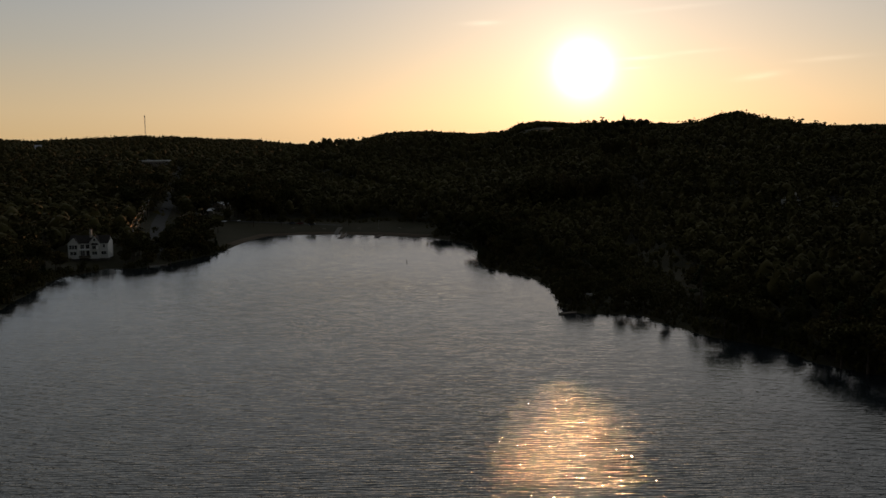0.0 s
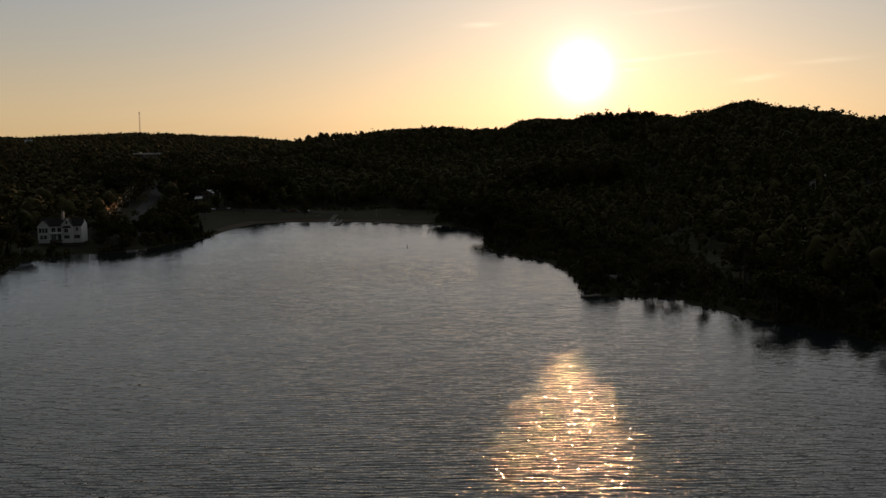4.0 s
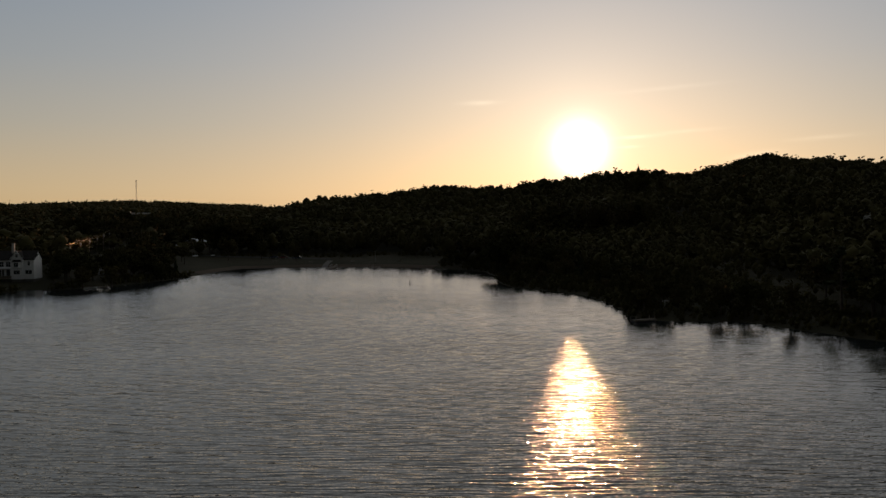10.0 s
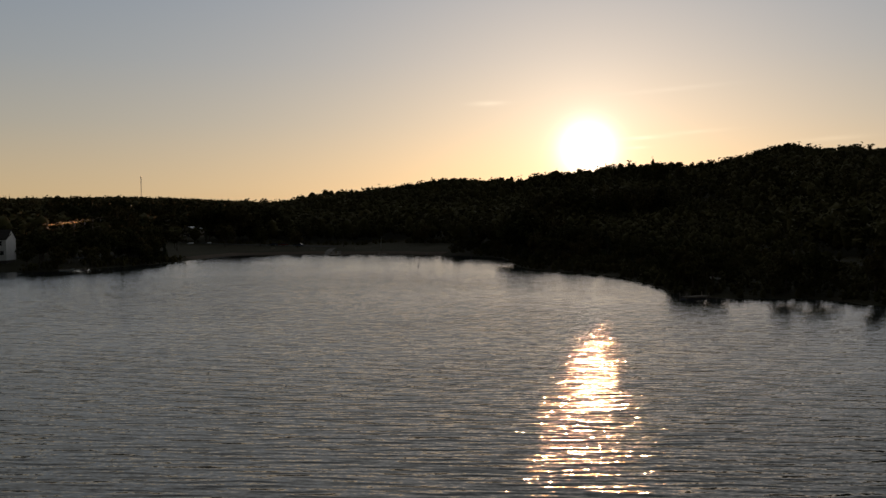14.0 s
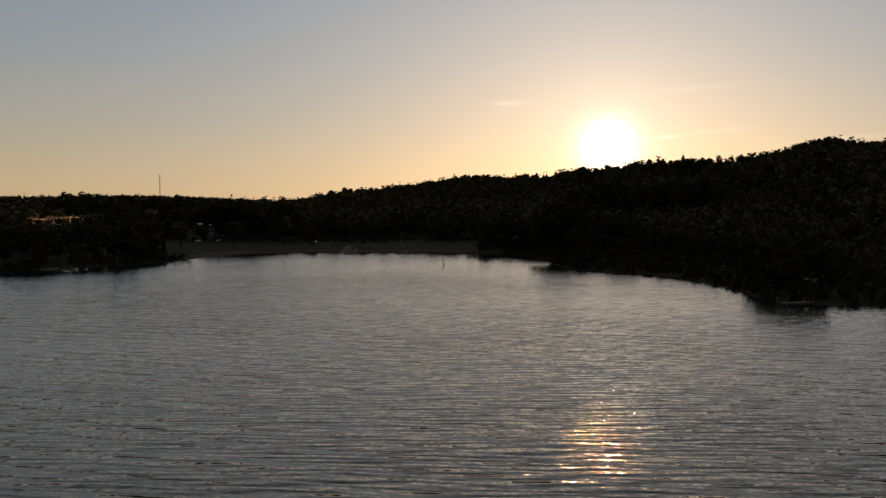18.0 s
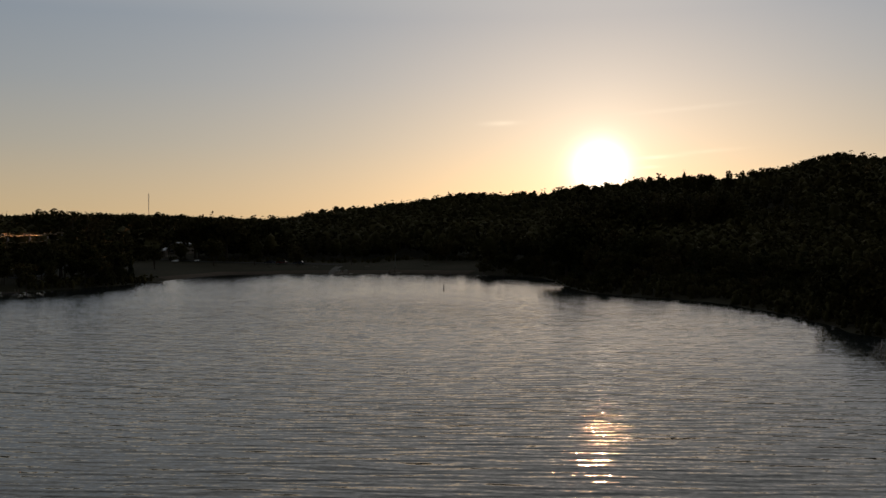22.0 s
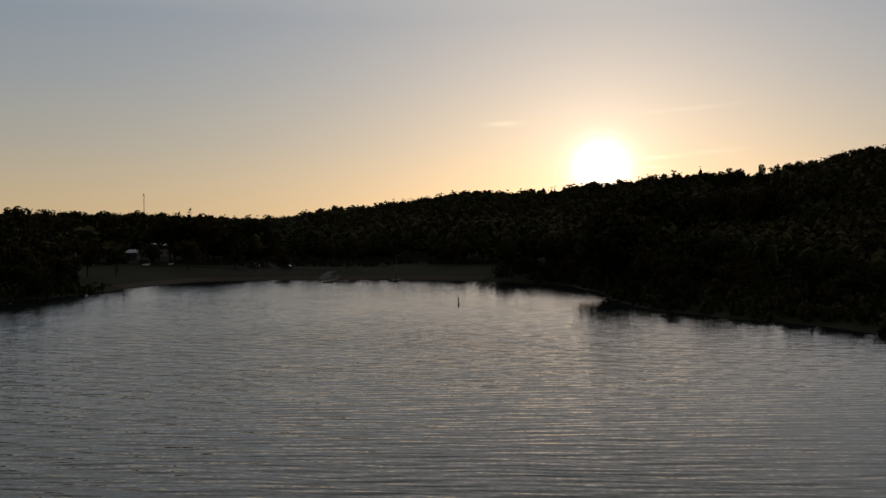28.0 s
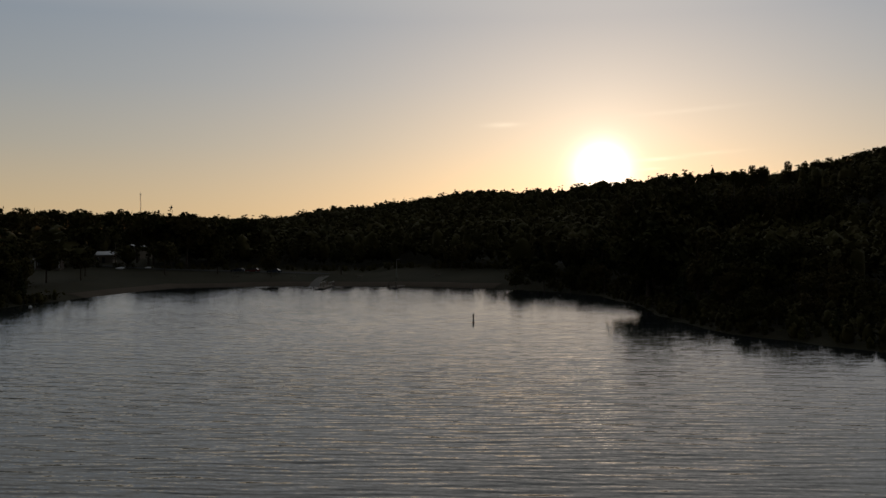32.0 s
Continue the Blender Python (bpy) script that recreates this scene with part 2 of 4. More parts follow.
TRIM = material("white_trim", (0.86, 0.85, 0.83), 0.5, vary=0.08, scale=1.0)
SHINGLE = material("roof_shingle", (0.030, 0.026, 0.024), 0.9, vary=0.4, scale=0.8, bump=0.03, bump_scale=6)
SHINGLE_TAN = material("tan_shingle", (0.15, 0.115, 0.09), 0.85, vary=0.4, scale=0.8, bump=0.03, bump_scale=6)
METAL_ROOF = material("metal_roof", (0.40, 0.41, 0.42), 0.5, metal=0.4, vary=0.15, scale=0.3)
BRICK = material("chimney_brick", (0.62, 0.58, 0.54), 0.85, vary=0.2, scale=3)
GREY_WOOD = material("weathered_wood", (0.20, 0.17, 0.14), 0.85, vary=0.4, scale=1.5, bump=0.01)
PALE_WOOD = material("pale_decking", (0.15, 0.125, 0.10), 0.8, vary=0.3, scale=1.5, bump=0.01)
STEEL = material("galvanised_steel", (0.45, 0.45, 0.45), 0.4, metal=0.9, vary=0.2, scale=2)
WIRE = material("wire", (0.34, 0.25, 0.16), 0.5, metal=1.0, vary=0.1, scale=2)
POLE_WOOD = material("pole_wood", (0.16, 0.12, 0.085), 0.9, vary=0.4, scale=2)
CONCRETE = material("concrete", (0.13, 0.12, 0.105), 0.9, vary=0.25, scale=0.6, bump=0.01)
HULL = material("boat_hull", (0.75, 0.75, 0.74), 0.35, vary=0.08, scale=1)
BEIGE = material("beige_siding", (0.24, 0.20, 0.16), 0.75, vary=0.2, scale=0.6)
BROWN = material("brown_siding", (0.085, 0.062, 0.045), 0.8, vary=0.25, scale=0.7)
BUOY = material("buoy_plastic", (0.12, 0.05, 0.03), 0.5, vary=0.15, scale=3)
DARK = material("dark_paint", (0.05, 0.05, 0.055), 0.5, vary=0.2, scale=2)
for dull in (CONCRETE, PALE_WOOD, GREY_WOOD, SHINGLE, SHINGLE_TAN):
    dull.node_tree.nodes["Principled BSDF"].inputs["Specular IOR Level"].default_value = 0.12


def glass_material():
    m = bpy.data.materials.new("window_glass")
    m.use_nodes = True
    b = m.node_tree.nodes["Principled BSDF"]
    b.inputs["Base Color"].default_value = (0.02, 0.022, 0.025, 1)
    b.inputs["Roughness"].default_value = 0.05
    return m


GLASS = glass_material()

# ---- mesh helpers ----


def mesh_of(name, verts, faces, mat, smooth=False):
    me = bpy.data.meshes.new(name)
    me.from_pydata([tuple(v) for v in verts], [], faces)
    me.materials.append(mat)
    if smooth:
        me.polygons.foreach_set("use_smooth", [True] * len(me.polygons))
    me.update()
    return me


def array_mesh(name, verts, faces, mat):
    """A mesh of triangles straight from numpy arrays."""
    me = bpy.data.meshes.new(name)
    n, k = len(faces), faces.shape[1]
    me.vertices.add(len(verts))
    me.vertices.foreach_set("co", np.asarray(verts, np.float32).ravel())
    me.loops.add(n * k)
    me.loops.foreach_set("vertex_index", np.asarray(faces, np.int32).ravel())
    me.polygons.add(n)
    me.polygons.foreach_set("loop_start", np.arange(0, n * k, k, dtype=np.int32))
    me.polygons.foreach_set("loop_total", np.full(n, k, np.int32))
    me.materials.append(mat)
    me.update(calc_edges=True)
    return me


class Shape:
    """Collects boxes, tubes and slabs into one mesh."""

    def __init__(self):
        self.v, self.f = [], []

    def raw(self, verts, faces):
        o = len(self.v)
        self.v += [Vector(p) for p in verts]
        self.f += [tuple(i + o for i in f) for f in faces]
        return self

    def box(self, x0, y0, z0, x1, y1, z1, m=None):
        p = [Vector(c) for c in ((x0, y0, z0), (x1, y0, z0), (x1, y1, z0), (x0, y1, z0), (x0, y0, z1), (x1, y0, z1), (x1, y1, z1), (x0, y1, z1))]
        if m is not None:
            p = [m @ q for q in p]
        return self.raw(p, [(3, 2, 1, 0), (4, 5, 6, 7), (0, 1, 5, 4), (1, 2, 6, 5), (2, 3, 7, 6), (3, 0, 4, 7)])

    def tube(self, pts, radii, sides=6):
        pts = [Vector(p) for p in pts]
        rings = []
        for i, p in enumerate(pts):
            d = (pts[min(i + 1, len(pts) - 1)] - pts[max(i - 1, 0)]).normalized()
            a = d.orthogonal().normalized()
            b = d.cross(a)
            r = radii[i] if isinstance(radii, (list, tuple)) else radii
            rings.append([p + (a * math.cos(k * math.tau / sides) + b * math.sin(k * math.tau / sides)) * r for k in range(sides)])
        verts = [q for ring in rings for q in ring]
        faces = [(i * sides + k, i * sides + (k + 1) % sides, (i + 1) * sides + (k + 1) % sides, (i + 1) * sides + k) for i in range(len(pts) - 1) for k in range(sides)]
        faces += [tuple(range(sides))[::-1], tuple((len(pts) - 1) * sides + k for k in range(sides))]
        return self.raw(verts, faces)

    def prism(self, outline, y0, y1):
        """An outline in x and z, drawn out from y0 to y1."""
        n = len(outline)
        return self.raw([(x, y0, z) for x, z in outline] + [(x, y1, z) for x, z in outline],
                        [tuple(range(n)), tuple(range(2 * n - 1, n - 1, -1))] + [(i, i + n, (i + 1) % n + n, (i + 1) % n) for i in range(n)])

    def mesh(self, name, mat, smooth=False):
        return mesh_of(name, self.v, self.f, mat, smooth)


def part(name, shape, mat, parent, label="", at=None):
    """One mesh object under a thing or under a part."""
    ob = new(name, shape.mesh(name, mat) if isinstance(shape, Shape) else shape)
    ob.parent = parent
    if at is not None:
        ob.matrix_basis = at
    if label:
        tagged(ob, label)
    return ob


def thing(name, m, label, category, group="", kind=""):
    ob = new(name)
    ob.empty_display_size = 0.5
    ob.matrix_basis = m
    return tagged(ob, label, category, group, kind)


# ---- plan: the lake's shore, hills and clearings ----
SHORE_WEST = [(-60, -300), (-150, -220), (-178, -60), (-170, 90), (-152, 190), (-134, 283), (-139, 311), (-143, 340), (-147, 364), (-140, 374), (-137, 389), (-126, 386), (-118, 400), (-110, 425), (-106, 446), (-105, 480), (-103, 506), (-98, 529)]
SHORE_NORTH = [(-80, 536), (-60, 537), (-34, 526), (-10, 513), (3, 492), (12, 472), (14, 440), (13, 402), (17, 377), (28, 357), (34, 338), (36, 310)]
SHORE_EAST = [(34, 284), (37, 273), (48, 271), (56, 268), (58, 257), (67, 236), (72, 230), (78, 224), (82, 206), (88, 197), (94, 190), (116, 150), (140, 70), (150, -60), (120, -220), (30, -310)]


def wavy(points, step=5.0, amount=1.6):
    """A closed line through the points with small bays and spurs."""
    out = []
    n = len(points)
    for i in range(n):
        a, b = Vector(points[i]), Vector(points[(i + 1) % n])
        k = max(1, int((b - a).length / step))
        side = Vector((-(b - a).y, (b - a).x)).normalized()
        for j in range(k):
            p = a.lerp(b, j / k)
            if j:
                p = p + side * noise.noise((p.x * 0.11, p.y * 0.11, 3.3)) * amount
            out.append((p.x, p.y))
    return np.array(out)


SHORE = wavy(SHORE_WEST + SHORE_NORTH + SHORE_EAST)
# ridge lines: x, y and the ground's height along the crest
RIDGE = [(-420, 1650, 15), (-320, 1590, 16), (-265, 1570, 8), (-232, 1550, 13), (-214, 1537, 32), (-205, 1530, 43), (-170, 1490, 50), (-142, 1457, 48), (-98, 1440, 52), (-92, 1300, 42), (-40, 1250, 49), (-18, 1190, 50.5),
         (20, 1128, 46), (58, 1066, 43), (93, 1096, 52.5), (110, 1110, 53), (127, 1137, 56.5), (150, 1165, 59), (175, 1186, 66), (205, 1190, 69), (235, 1165, 62), (250, 1060, 46), (258, 1020, 52), (272, 985, 67), (330, 980, 56), (400, 960, 51), (620, 900, 56), (1000, 800, 58)]
FAR_RIDGE = [(-2600, 2000, 64), (-1500, 2250, 98), (-1000, 2340, 56), (-730, 2380, 67), (-500, 2410, 55.5), (-300, 2450, 36), (-240, 2455, 42), (-200, 2458, 58), (-160, 2460, 68), (-83, 2470, 74), (0, 2480, 69), (60, 2490, 65), (130, 2500, 71), (170, 2500, 88), (215, 2500, 97), (285, 2500, 93), (560, 2480, 87), (800, 2450, 79), (2600, 2300, 80)]
SPUR = [(235, 1015, 37), (190, 880, 37), (143, 763, 35), (152, 600, 30), (164, 472, 15)]
SHOULDER = [(272, 985, 67), (274, 948, 65.5), (279, 803, 51.5), (277, 725, 44), (268, 600, 33), (250, 450, 20)]
# saddles in the crests: x, y, width and depth
DIPS = [(-190, 1085, 50, 6), (-240, 1430, 36, 12), (-250, 1540, 40, 12), (218, 990, 34, 6)]
STREET = [(-131, 432), (-167, 560), (-211, 745), (-262, 950), (-330, 1205)]
HILL_ROAD = [(-131, 1013), (-87, 889), (-39, 728), (-17, 672), (2, 616), (22, 568), (52, 540), (88, 520)]
LAWN = [(-108, 453), (-105, 488), (-98, 531), (-60, 538), (-30, 526), (-6, 512), (2, 524), (-4, 560), (-40, 578), (-90, 584), (-146, 588), (-146, 540), (-127, 498)]


def seg_dist(px, py, a, b):
    ax, ay, bx, by = a[0], a[1], b[0], b[1]
    dx, dy = bx - ax, by - ay
    t = np.clip(((px - ax) * dx + (py - ay) * dy) / (dx * dx + dy * dy + 1e-9), 0, 1)
    return np.hypot(px - ax - t * dx, py - ay - t * dy), t


def inside(px, py, poly):
    res = np.zeros(px.shape, bool)
    n = len(poly)
    for i in range(n):
        x0, y0 = poly[i][0], poly[i][1]
        x1, y1 = poly[(i + 1) % n][0], poly[(i + 1) % n][1]
        if y0 == y1:
            continue
        hit = ((y0 > py) != (y1 > py)) & (px < (x1 - x0) * (py - y0) / (y1 - y0) + x0)
        res ^= hit
    return res


def shore_dist(px, py):
    """Metres from the shore: land is positive, the lake negative."""
    d = np.full(px.shape, 1e9)
    for i in range(len(SHORE)):
        d = np.minimum(d, seg_dist(px, py, SHORE[i], SHORE[(i + 1) % len(SHORE)])[0])
    return np.where(inside(px, py, SHORE), -d, d)


def ridge_pull(px, py, d, line, power, reach=1e6):
    best, height = np.full(px.shape, 1e9), np.zeros(px.shape)
    for a, b in zip(line, line[1:]):
        r, t = seg_dist(px, py, a, b)
        height = np.where(r < best, a[2] + (b[2] - a[2]) * t, height)
        best = np.minimum(best, r)
    t = np.maximum(d, 0) / (np.maximum(d, 0) + best + 1e-6)
    return height * t ** power * np.exp(-(best / reach) ** 2)


def line_dist(px, py, line):
    return np.min([seg_dist(px, py, a, b)[0] for a, b in zip(line, line[1:])], axis=0)


def bumps(px, py):
    return (np.sin(px * 0.021 + 1.3) * np.cos(py * 0.017) + 0.5 * np.sin(px * 0.053 - py * 0.047) + 0.25 * np.sin(px * 0.13 + py * 0.11))


def ground_height(px, py):
    px, py = np.asarray(px, float), np.asarray(py, float)
    d = shore_dist(px, py)
    h = np.maximum.reduce([ridge_pull(px, py, d, RIDGE, 2.63), ridge_pull(px, py, d, FAR_RIDGE, 0.85), ridge_pull(px, py, d, SPUR, 1.3, 100), ridge_pull(px, py, d, SHOULDER, 1.4, 240)])
    for x, y, wide, deep in DIPS:
        h = h - np.minimum(deep, h) * np.exp(-((px - x) ** 2 + (py - y) ** 2) / wide ** 2)
    land = 1.1 * (1 - np.exp(-np.maximum(d, 0) / 5)) + h + bumps(px, py) * np.clip((d - 60) / 300, 0, 1)
    return np.where(d > 0, land, np.maximum(-5.0, d * 0.16))


def height_at(x, y):
    return float(ground_height(np.array([x]), np.array([y]))[0])


def axis(lo, dense_lo, dense_hi, hi, step):
    a = list(np.arange(dense_lo, dense_hi + 0.1, step))
    s, v = step, dense_lo
    left = []
    while v > lo:
        s = min(s * 1.09, 130)
        v -= s
        left.append(v)
    s, v = step, a[-1]
    right = []
    while v < hi:
        s = min(s * 1.06, 130)
        v += s
        right.append(v)
    return np.array(left[::-1] + a + right)


def build_ground():
    xs, ys = axis(-4600, -200, 150, 4600, 3.5), axis(-3000, 150, 640, 4700, 3.5)
    gx, gy = np.meshgrid(xs, ys)
    gz = ground_height(gx.ravel(), gy.ravel())
    v = np.stack([gx.ravel(), gy.ravel(), gz], 1)
    nx, ny = len(xs), len(ys)
    i = (np.arange(ny - 1)[:, None] * nx + np.arange(nx - 1)[None, :]).ravel()
    f = np.stack([i, i + 1, i + nx + 1, i + nx], 1)
    me = array_mesh("ground", v, f, GRASS)
    me.polygons.foreach_set("use_smooth", [True] * len(me.polygons))
    tagged(new("ground", me), "rough grassy ground rising from the lake into hills", "ground", kind="structure")


build_ground()


def build_water():
    lo, hi = SHORE.min(0) - 30, SHORE.max(0) + 30
    xs, ys = np.arange(lo[0], hi[0] + 6, 6.0), np.arange(lo[1], hi[1] + 6, 6.0)
    gx, gy = (g.ravel() for g in np.meshgrid(xs, ys))
    nx, ny = len(xs), len(ys)
    i = (np.arange(ny - 1)[:, None] * nx + np.arange(nx - 1)[None, :]).ravel()
    me = array_mesh("lake", np.stack([gx, gy, gx * 0], 1), np.stack([i, i + 1, i + nx + 1, i + nx], 1), WATER)

    def rise(v, a, b):
        t = np.clip((v - a) / (b - a), 0, 1)
        return t * t * (3 - 2 * t)

    wind = (LEE + (1 - LEE) * rise(-shore_dist(gx, gy), 0, 75)) * (1 - 0.7 * rise(gy, 215, 330)) * (1 + 1.0 * rise(-gy, -205, -125))
    chop = (0.95 - 0.40 * rise(gy, 290, 420)) * (1 + 0.5 * rise(-gy, -205, -125)) * (0.4 + 0.6 * rise(-shore_dist(gx, gy), 0, 80))
    me.attributes.new("chop", "FLOAT", "POINT").data.foreach_set("value", chop.astype(np.float32))
    me.attributes.new("wind", "FLOAT", "POINT").data.foreach_set("value", wind.astype(np.float32))
    tagged(new("lake_water", me), "wind-rippled lake water reflecting the evening sky", "water", kind="structure")


LEE = 0.35
build_water()

# ---- trees ----


def leaf_cards(rng, blobs, count, size, shell=0.35, flat=0.0):
    """Small leaf clumps, each a bent pair of triangles, spread through ellipsoid blobs, densest at their skins."""
    w = np.array([b[3] * b[4] * b[5] for b in blobs]) ** (2 / 3)
    pick = rng.choice(len(blobs), count, p=w / w.sum())
    b = np.array(blobs)[pick]
    d = rng.normal(size=(count, 3))
    d /= np.linalg.norm(d, axis=1)[:, None]
    r = 1 - shell * rng.random(count) ** 1.5 + 0.12 * rng.random(count)
    c = b[:, :3] + d * b[:, 3:6] * r[:, None]
    out = d + 0.55 * rng.normal(size=(count, 3))
    a = np.cross(out, rng.normal(size=(count, 3)))
    a[:, 2] *= 1 - flat
    a /= np.linalg.norm(a, axis=1)[:, None] + 1e-9
    e = np.cross(out, a)
    e[:, 2] *= 1 - flat
    e /= np.linalg.norm(e, axis=1)[:, None] + 1e-9
    s = size * (0.6 + 0.8 * rng.random(count))[:, None]
    k = np.cross(a, e) * s * 0.3
    v = np.stack([c - a * s, c - e * s * 0.6 + k, c + a * s, c + e * s * 0.6 + k], 1).reshape(-1, 3)
    o = np.arange(count)[:, None] * 4
    f = np.concatenate([o + np.array([[0, 1, 2]]), o + np.array([[0, 2, 3]])])
    return v, f


def crown_blobs(rng, kind, h):
    if kind == "maple":
        return [(rng.normal() * 0.13 * h, rng.normal() * 0.13 * h, h * (0.36 + 0.5 * rng.random()), *(h * (0.11 + 0.09 * rng.random()) * np.array([1.1, 1.1, 0.8]))) for _ in range(11)]
    if kind == "oak":
        return [(rng.normal() * 0.2 * h, rng.normal() * 0.2 * h, h * (0.42 + 0.42 * rng.random()), *(h * (0.10 + 0.10 * rng.random()) * np.array([1.25, 1.25, 0.7]))) for _ in range(13)]
    if kind == "poplar":
        return [(rng.normal() * 0.06 * h, rng.normal() * 0.06 * h, h * (0.3 + 0.64 * rng.random()), *(h * (0.08 + 0.06 * rng.random()) * np.array([0.9, 0.9, 1.2]))) for _ in range(12)]
    if kind == "pine":
        out = []
        for i in range(12):
            z = 0.38 + 0.6 * i / 11
            reach = 0.19 * (1.12 - z) / 0.7 + 0.03
            t = rng.random() * math.tau
            out.append((math.cos(t) * reach * h, math.sin(t) * reach * h, z * h, 0.11 * h * (1.35 - z), 0.11 * h * (1.35 - z), 0.030 * h))
        return out + [(0, 0, 0.95 * h, 0.05 * h, 0.05 * h, 0.06 * h)]
    out = []
    for i in range(14):
        z = 0.12 + 0.86 * i / 13
        r = 0.19 * (1.03 - z) * h
        out.append((rng.normal() * 0.01 * h, rng.normal() * 0.01 * h, z * h, r, r, 0.05 * h))
    return out


def build_tree(name, kind, h, cards, size, seed, label):
    """A tree with a tapered trunk, limbs into the crown and a crown of many leaf clumps, standing at the origin."""
    rng = np.random.default_rng(seed)
    blobs = crown_blobs(rng, kind, h)
    root = thing(name, Matrix.Identity(4), label, "tree", "lakeside trees")
    trunk = Shape()
    lean = [rng.normal() * 0.015 * h for _ in range(2)]
    top = 0.96 if kind in ("pine", "spruce", "poplar") else 0.66
    line = [(lean[0] * k * k, lean[1] * k * k, h * top * k - 0.25 * (k == 0)) for k in (0, 0.25, 0.5, 0.75, 1.0)]
    r0 = 0.019 * h
    trunk.tube(line, [r0 * 1.4, r0, r0 * 0.75, r0 * 0.5, r0 * 0.15], 7)
    for b in blobs[:10]:
        z0 = min(h * top * 0.95, max(0.22 * h, b[2] * (0.72 if kind not in ("pine", "spruce") else 0.97)))
        k = z0 / (h * top)
        s = Vector((lean[0] * k * k, lean[1] * k * k, z0))
        e = Vector(b[:3])
        mid = s.lerp(e, 0.5) + Vector((0, 0, -0.02 * h))
        trunk.tube([s, mid, e], [r0 * 0.42, r0 * 0.26, r0 * 0.08], 5)
    part("trunk", trunk, BARK, root)
    v, f = leaf_cards(rng, blobs, cards, size, 0.5, 0.65 if kind in ("pine", "spruce") else 0.0)
    part("crown", array_mesh("crown", v, f, NEEDLES if kind in ("pine", "spruce") else LEAVES), None, root)
    return root


KINDS = [("maple_tree", "maple", 14, 850, 0.6, 11, "broad green maple with a dense rounded crown on the bank"),
         ("maple_tree", "maple", 12, 800, 0.55, 12, "mid-height maple with an uneven leafy crown on the bank"),
         ("oak_tree", "oak", 15, 900, 0.65, 13, "wide oak with a spreading open crown near the water"),
         ("oak_tree", "oak", 13, 850, 0.6, 14, "old oak with a ragged spreading crown near the water"),
         ("poplar_tree", "poplar", 17, 800, 0.55, 15, "tall slender poplar rising above its neighbours"),
         ("pine_tree", "pine", 18, 1000, 0.6, 16, "tall white pine with layered flat boughs"),
         ("spruce_tree", "spruce", 15, 1000, 0.55, 17, "dark pointed spruce with drooping tiers")]
TREES = [build_tree(*k) for k in KINDS]
used_first = [False] * len(TREES)


def plant(i, x, y, scale, turn, label="", slim=1.0):
    m = Matrix.Translation((x, y, height_at(x, y) - 0.1)) @ Matrix.Rotation(turn, 4, "Z") @ Matrix.Diagonal((scale * slim, scale * slim, scale, 1))
    if not used_first[i]:
        used_first[i] = True
        TREES[i].matrix_basis = m
        return
    t = TREES[i].copy()
    scene.collection.objects.link(t)
    t.matrix_basis = m
    if label:
        tagged(t, label, "tree", "town trees")
    for o in TREES[i].children:
        c = o.copy()
        scene.collection.objects.link(c)
        c.parent = t


# spots that stay open: houses, paths, yards (x, y, radius)
OPEN = [(-147, 402, 15), (-157, 394, 12), (-150, 386, 10), (-138, 393, 8), (-120, 402, 7), (-152, 570, 11), (-146, 552, 9), (-139, 534, 9), (-130, 510, 7), (-152, 645, 11), (-150, 632, 10), (-150, 611, 11), (189, 470, 9), (184, 458, 7), (47, 620, 9), (56, 596, 9), (-143, 598, 8), (-150, 560, 10), (-345, 1150, 26), (-338, 1122, 22), (-330, 1095, 20), (-322, 1068, 18), (-314, 1042, 16), (164, 466, 10), (45, 295, 4), (-664, 1590, 12)]


def open_ground(px, py):
    o = inside(px, py, LAWN) | (line_dist(px, py, STREET) < np.where((py > 458) & (py < 620), 12.5, 8.0)) | (line_dist(px, py, HILL_ROAD) < 7.0)
    for x, y, r in OPEN:
        o |= np.hypot(px - x, py - y) < r
    return o


def scatter(x0, x1, y0, y1, step, seed):
    rng = np.random.default_rng(seed)
    gx, gy = np.meshgrid(np.arange(x0, x1, step), np.arange(y0, y1, step))
    px = gx.ravel() + rng.uniform(-0.48, 0.48, gx.size) * step
    py = gy.ravel() + rng.uniform(-0.48, 0.48, gx.size) * step
    return px, py, rng


BANK = 26.0


def near_bank(px, py, d):
    east = (px > 0) & (py > 150) & (py < 520)
    west = (px < -90) & (py > 250) & (py < 560)
    return (d > 1.0) & (d < BANK) & (east | west)


def sun_cap(x, y):
    """How tall a tree on the low point may be: the evening sun still reaches the lake over it."""
    if not (240 < y < 620 and -30 < x - 0.131 * (y - 185) < 60):
        return 40.0
    return max(2.5, 0.0762 * (y - 240) - height_at(x, y))


def plant_bank():
    px, py, rng = scatter(-190, 150, 150, 640, 6.6, 5)
    d = shore_dist(px, py)
    ok = near_bank(px, py, d) & ~open_ground(px, py)
    for x, y, dd in zip(px[ok], py[ok], d[ok]):
        i = int(rng.choice(7, p=[0.24, 0.22, 0.16, 0.14, 0.08, 0.1, 0.06]))
        s = (0.22 + 0.2 * rng.random()) if dd < 5 else (0.34 + 0.26 * rng.random()) if dd < 13 else (0.55 + 0.3 * rng.random())
        s *= 1.25 if x < -90 else 1.0
        cap = sun_cap(x, y) / KINDS[i][2]
        if 15 < x < 60 and 295 < y < 396:  # scrubby, open bank
            cap = min(cap, (2.4 + 0.22 * dd) / KINDS[i][2])
        plant(i, float(x), float(y), float(min(s, cap)), float(rng.random() * 6.28))


plant_bank()
